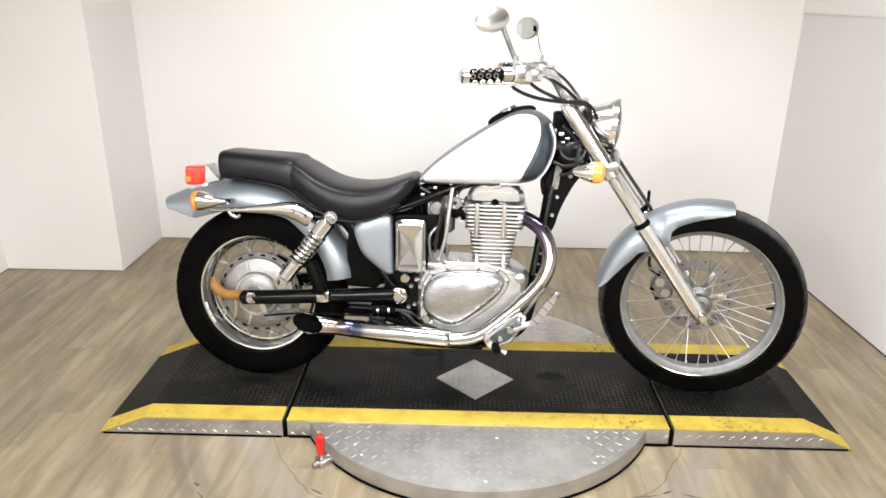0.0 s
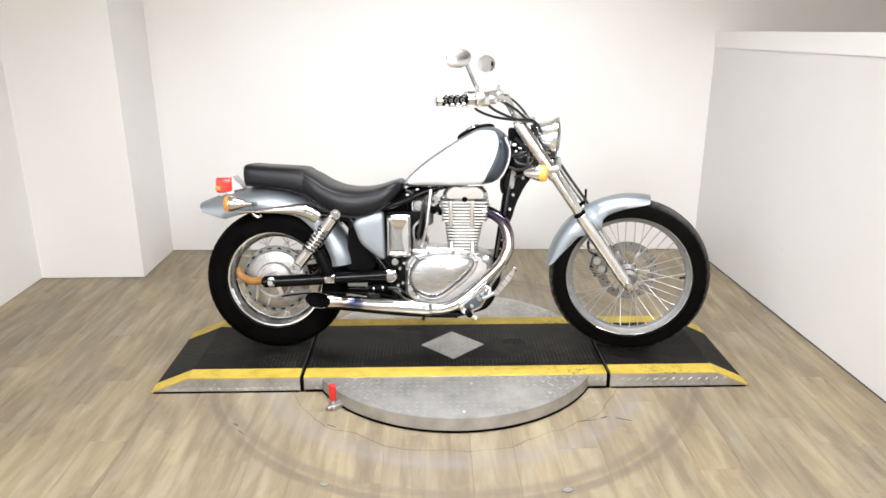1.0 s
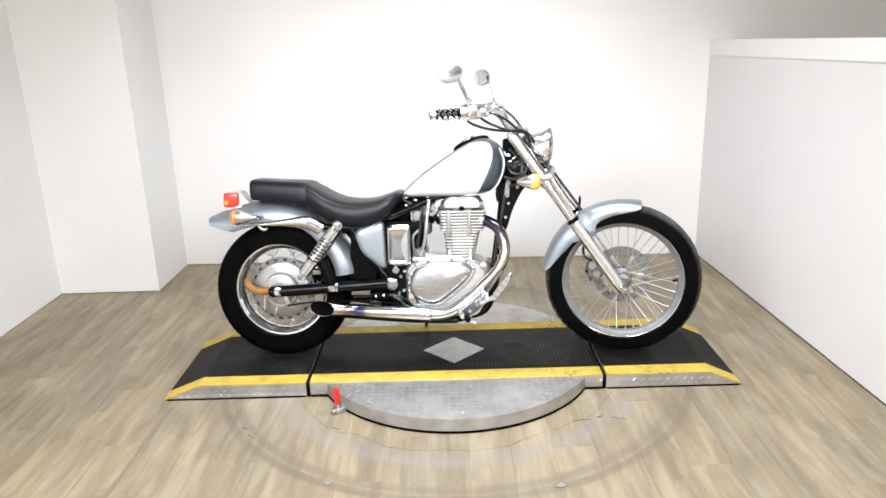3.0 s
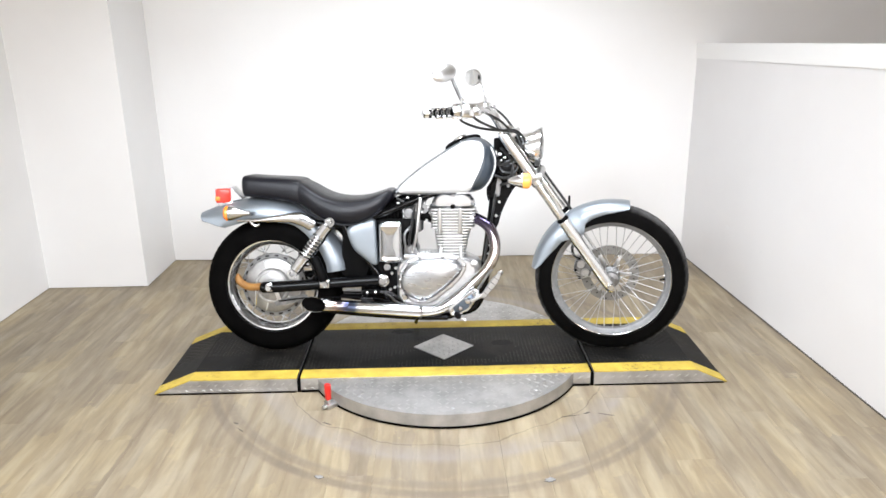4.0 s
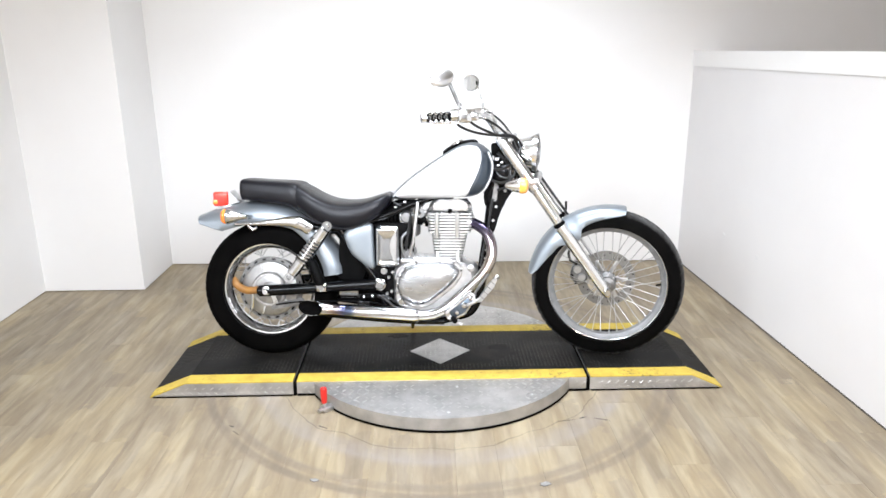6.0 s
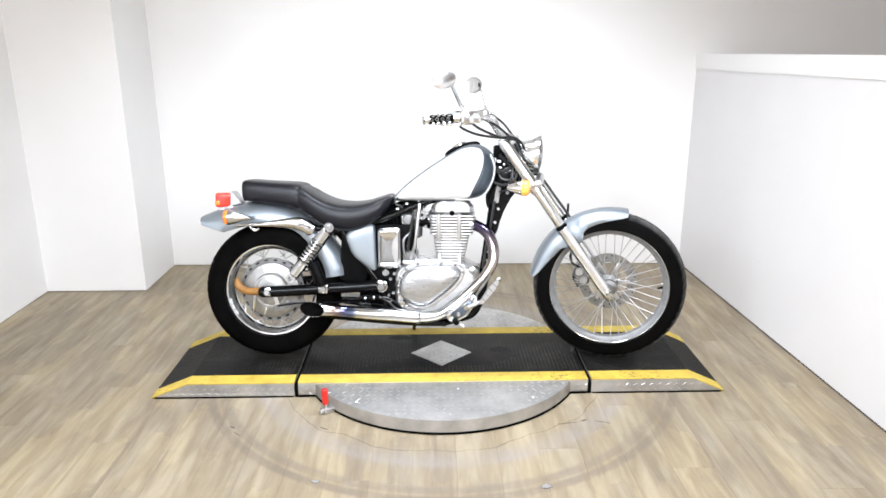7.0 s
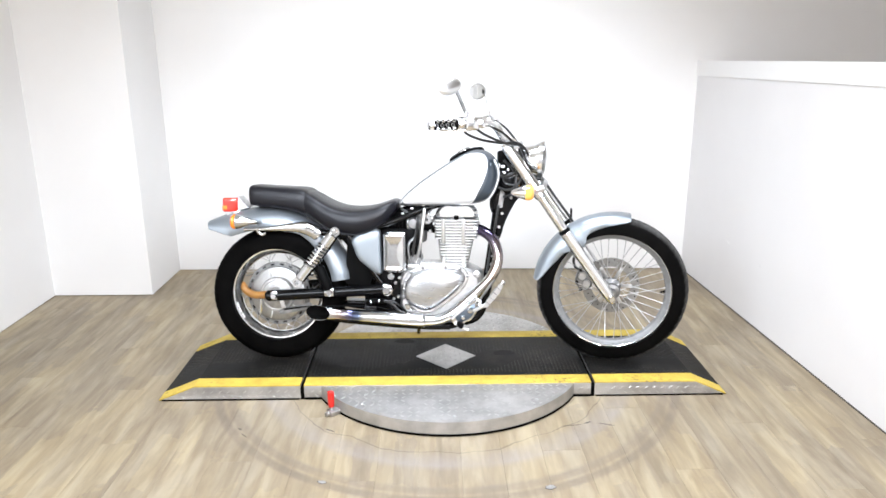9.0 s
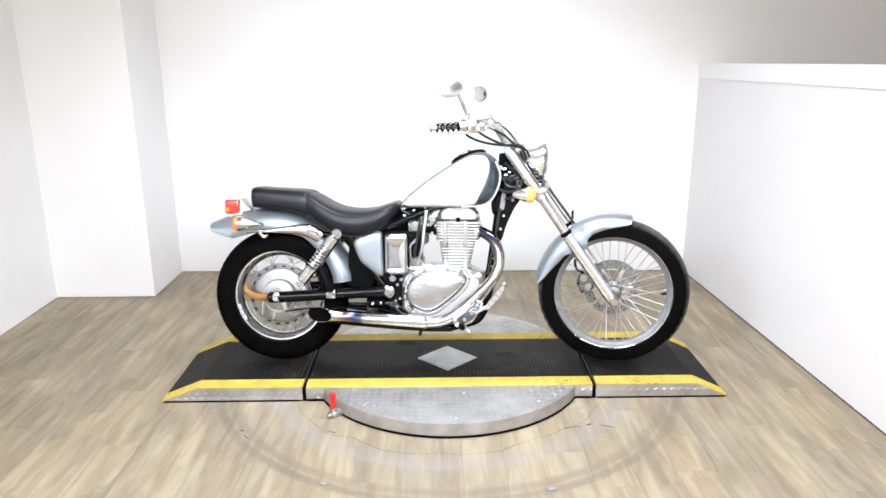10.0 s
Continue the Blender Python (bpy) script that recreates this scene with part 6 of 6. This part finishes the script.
STEM_LOW, STEM_TOP, MIRROR_AT = (UNTURN @ Vector(v) for v in ((0.09, -0.3, 1.085), (0.04, -0.318, 1.19), (0.02, -0.33, 1.19)))


def flip(v, s):
    """The right-hand place itself, or its fellow on the left, shifted a little down and back to fit the camera's view.
    """
    return Vector(v) if s < 0 else Vector((v.x - 0.014, -v.y, v.z - 0.026))


half_bar = [GRIP_OUT, GRIP_IN, GRIP_IN + (GRIP_IN - GRIP_OUT) * 0.45 + Vector((0.005, 0.015, 0.004)), Vector((0.225, -0.18, 1.06)), Vector((0.255, -0.09, 1.0)), Vector((0.275, -0.04, 0.985))]
bar = smooth_line(half_bar + [flip(v, 1) for v in reversed(half_bar)], 6)
handlebar = part("handlebar", tube(bar, 0.0115, 16), CHROME_LIT, bike, "swept-back chrome handlebar", STEER)
for s in (-1, 1):
    a, b = flip(GRIP_IN, s), flip(GRIP_OUT, s)
    way = (b - a).normalized()
    grip = part("grip", tube([a + way * 0.01, a + way * 0.012, a + way * 0.112, a + way * 0.114], [0.012, 0.0185, 0.0185, 0.012], 20), PLASTIC, bike, "black rubber grip with chrome ends and inlays", STEER)
    part("grip_end", tube([a + way * 0.11, a + way * 0.113, a + way * 0.13, a + way * 0.136], [0.018, 0.0215, 0.021, 0.012], 20), CHROME_LIT, grip, "chrome grip end")
    part("grip_collar", tube([a - way * 0.012, a - way * 0.01, a + way * 0.014, a + way * 0.016], [0.018, 0.0225, 0.0225, 0.018], 20), CHROME_LIT, grip, "chrome collar")
    side = way.cross(Vector((0, 0, 1))).normalized()
    up = side.cross(way)
    for row in range(6):
        ang = 2 * math.pi * row / 6
        out = math.cos(ang) * side + math.sin(ang) * up
        for k in range(4):
            part("inlay", lathe([(0.0042, 0.0), (0.0048, 0.0034), (0.0072, 0.0034), (0.0082, 0.0)], 14, axis_pose(a + way * (0.029 + 0.022 * k + (0.008 if row % 2 else 0)) + out * 0.0163, out)), CHROME_LIT, grip)
    part("switch_housing", box((-0.026, -0.03, -0.028), (0.024, 0.024, 0.026), 0.012, 3, m=axis_pose(a - way * 0.04, way)), CHROME_LIT, grip, "chrome switch housing")
    lever = part("hand_lever", tube(smooth_line([a - way * 0.045 + Vector((0.03, 0, -0.014)), a + Vector((0.035, 0.02 * -s, -0.024)), a + way * 0.06 + Vector((0.02, 0.03 * -s, -0.024)), a + way * 0.1 + Vector((0.01, 0.03 * -s, -0.02))], 5), [0.006] * 14 + [0.0065, 0.007], 12), CHROME_LIT, bike, "chrome hand lever", STEER)
    part("lever_perch", box((0.0, -0.02, -0.02), (0.05, 0.02, 0.014), 0.007, m=Matrix.Translation(a - way * 0.05) @ pose(0, 0, 0, 0, 0, -20 * s)), CHROME_LIT, lever)
    foot, centre = (flip(v, s) + Vector((0.026 if s > 0 else 0.0, 0, 0))  for v in (STEM_LOW, MIRROR_AT))
    if s > 0:
        centre = centre + Vector((0.006, 0, -0.004))
    joint = centre + Vector((0.03, -0.012, -0.006)) if s > 0 else STEM_TOP
    # near stem in dark alloy, standing in for the dark room it mirrors
    mirror = part("mirror", tube(smooth_line([a - way * 0.045 + Vector((0.01, 0, 0.015)), foot, foot * 0.45 + joint * 0.55, joint, joint + Vector((-0.018, 0.004 * s, 0.003))], 5), 0.0062 if s > 0 else 0.0072, 10), CHROME_LIT if s > 0 else DARK_ALLOY, bike, "oval chrome mirror on a bent stem", STEER)
    part("mirror_nut", tube([foot - Vector((0, 0, 0.012)), foot + Vector((0, 0, 0.012))], 0.009, 6), CHROME, mirror)
    shell = axis_pose(centre, (0.707, 0.707 * s, 0.1 if s > 0 else 0.3)) @ pose(0, 0, 0, 0, -6 * s if s > 0 else 14, 0)
    grow = 1.12 if s > 0 else 1.0
    squash = Matrix.Diagonal((0.06 * grow, 0.022, 0.035 * grow, 1))
    bm = bmesh.new()
    bmesh.ops.create_uvsphere(bm, u_segments=28, v_segments=14, radius=1.0)
    for v in bm.verts:
        if v.co.y < 0:
            v.co.y *= 0.15
    bmesh.ops.transform(bm, matrix=shell @ squash, verts=bm.verts)
    part("mirror_shell", bm, MIRROR_BACK, mirror, "chrome oval mirror back", sharp=60)
    ring = [Vector((0.055 * grow * math.cos(2 * math.pi * k / 32), -0.0036, 0.031 * grow * math.sin(2 * math.pi * k / 32))) for k in range(32)]
    bm = add_rings(bmesh.new(), [[shell @ q for q in ring], [shell @ (q * 0.97 + Vector((0, -0.001, 0))) for q in ring]])
    part("mirror_pane", bm, MIRROR, mirror, "mirror glass")
for line in ([(0.12, -0.325, 1.062), (0.135, -0.31, 1.036), (0.19, -0.26, 1.008), (0.26, -0.18, 0.99), (0.33, -0.1, 0.98), (0.365, -0.05, 0.92), (0.34, -0.03, 0.86)],
             [(0.175, -0.26, 1.08), (0.228, -0.19, 1.054), (0.28, -0.13, 1.012), (0.33, -0.07, 0.94), (0.35, -0.05, 0.85)],
             [(0.185, 0.24, 1.06), (0.24, 0.18, 1.03), (0.29, 0.12, 0.982), (0.34, 0.06, 0.915), (0.355, 0.05, 0.85)],
             [(0.165, -0.29, 1.06), (0.2, -0.26, 1.03), (0.27, -0.17, 0.99), (0.33, -0.09, 0.97), (0.355, -0.04, 0.9)]):
    part("control_cable", tube(smooth_line(line, 6), 0.0055, 8), CABLE, bike, "black control cable", STEER)


# ---- floor boards ----
BOARD_W, BOARD_L, GAP = 0.152, 1.22, 0.0002


def board_mesh():
    bm = box((GAP, GAP, -0.0035), (BOARD_W - GAP, BOARD_L - GAP, 0.0))
    top = [e for e in bm.edges if all(v.co.z > -0.001 for v in e.verts)]
    bmesh.ops.bevel(bm, geom=top, offset=0.0003, segments=1, affect="EDGES")
    return link_mesh("plank", bm, PLANK, 20)


plank = board_mesh()
rest = bmesh.new()
x, i = LEFT - 0.05, 0
near = 0
while x < FAR:
    y = FRONT - BOARD_L * ((i * 0.37) % 1.0)
    while y < BACK + 0.12:
        if -2.4 < x < RIGHT + 0.2 and -2.75 < y < BACK + 0.1 and near < 300:
            ob = again("plank", plank, floor, Matrix.Translation((x, y, 0)))
            near += 1
        else:
            q = [(x + GAP, y + GAP), (x + BOARD_W - GAP, y + GAP), (x + BOARD_W - GAP, y + BOARD_L - GAP), (x + GAP, y + BOARD_L - GAP)]
            rest.faces.new([rest.verts.new((a, b, 0.0)) for a, b in q])
        y += BOARD_L
    x += BOARD_W
    i += 1
tagged(part("plank_field", rest, PLANK, floor), "further vinyl planks of the same floor", kind="stuff")


# chips and worn spots in the vinyl
CHIP = worn("bare_vinyl", (0.2, 0.195, 0.19), (0.28, 0.272, 0.268), 60, 0.6)


def spot(x, y, a, b, turn, seed, lift, mat, name, label):
    """A ragged flat fleck on the floor."""
    random.seed(seed)
    ring = []
    for k in range(18):
        w = 2 * math.pi * k / 18
        r = 1 + random.uniform(-0.22, 0.22)
        ring.append(pose(x, y, 0, 0, 0, turn) @ Vector((a * r * math.cos(w), b * r * math.sin(w), 0)))
    part(name, add_rings(bmesh.new(), [[Vector((q.x, q.y, z)) for q in ring] for z in (-0.001, lift)]), mat, floor, label)


for x, y, a, b, turn, seed in ((0.336, -1.118, 0.017, 0.011, 10, 3), (-0.451, -1.071, 0.014, 0.008, -20, 5)):
    spot(x, y, a * 1.15, b * 1.2, turn, seed, 0.0006, GRIME_SHADE, "stain", "dark rim of a chip in the vinyl")
    spot(x, y + 0.001, a, b, turn, seed, 0.0011, CHIP, "chip", "pale chip in the vinyl")
for x, y, a, b, turn, seed in ((0.552, -0.685, 0.014, 0.004, 25, 11), (0.625, -0.7, 0.03, 0.0022, -20, 12), (-0.828, -0.701, 0.013, 0.004, -35, 13), (-0.8, -0.75, 0.022, 0.002, -45, 14), (-0.47, -0.72, 0.02, 0.003, -30, 15), (0.48, -0.705, 0.04, 0.0018, 8, 16)):
    spot(x, y, a, b, turn, seed, 0.0006, GRIME_SHADE, "stain", "dark scuff in the vinyl")


# two faint knocks in the paint of the half-height wall
SCUFF = worn("rubbed_paint", (0.66, 0.65, 0.645), (0.76, 0.75, 0.745), 70, 0.6)
low_wall = bpy.data.objects["wall_right"]
for y, z, a, b, seed in ((0.303, 0.34, 0.016, 0.012, 21), (0.7, 0.358, 0.02, 0.007, 22)):
    random.seed(seed)
    x = RIGHT + 0.04 * (back_at(RIGHT) - y)
    turn = [(2 * math.pi * k / 14, 1 + random.uniform(-0.35, 0.25)) for k in range(14)]
    part("scuff", add_rings(bmesh.new(), [[Vector((x + d, y + a * r * math.cos(w), z + b * r * math.sin(w))) for w, r in turn] for d in (0.002, -0.0016)]), SCUFF, low_wall, "faint grey knock in the paint")
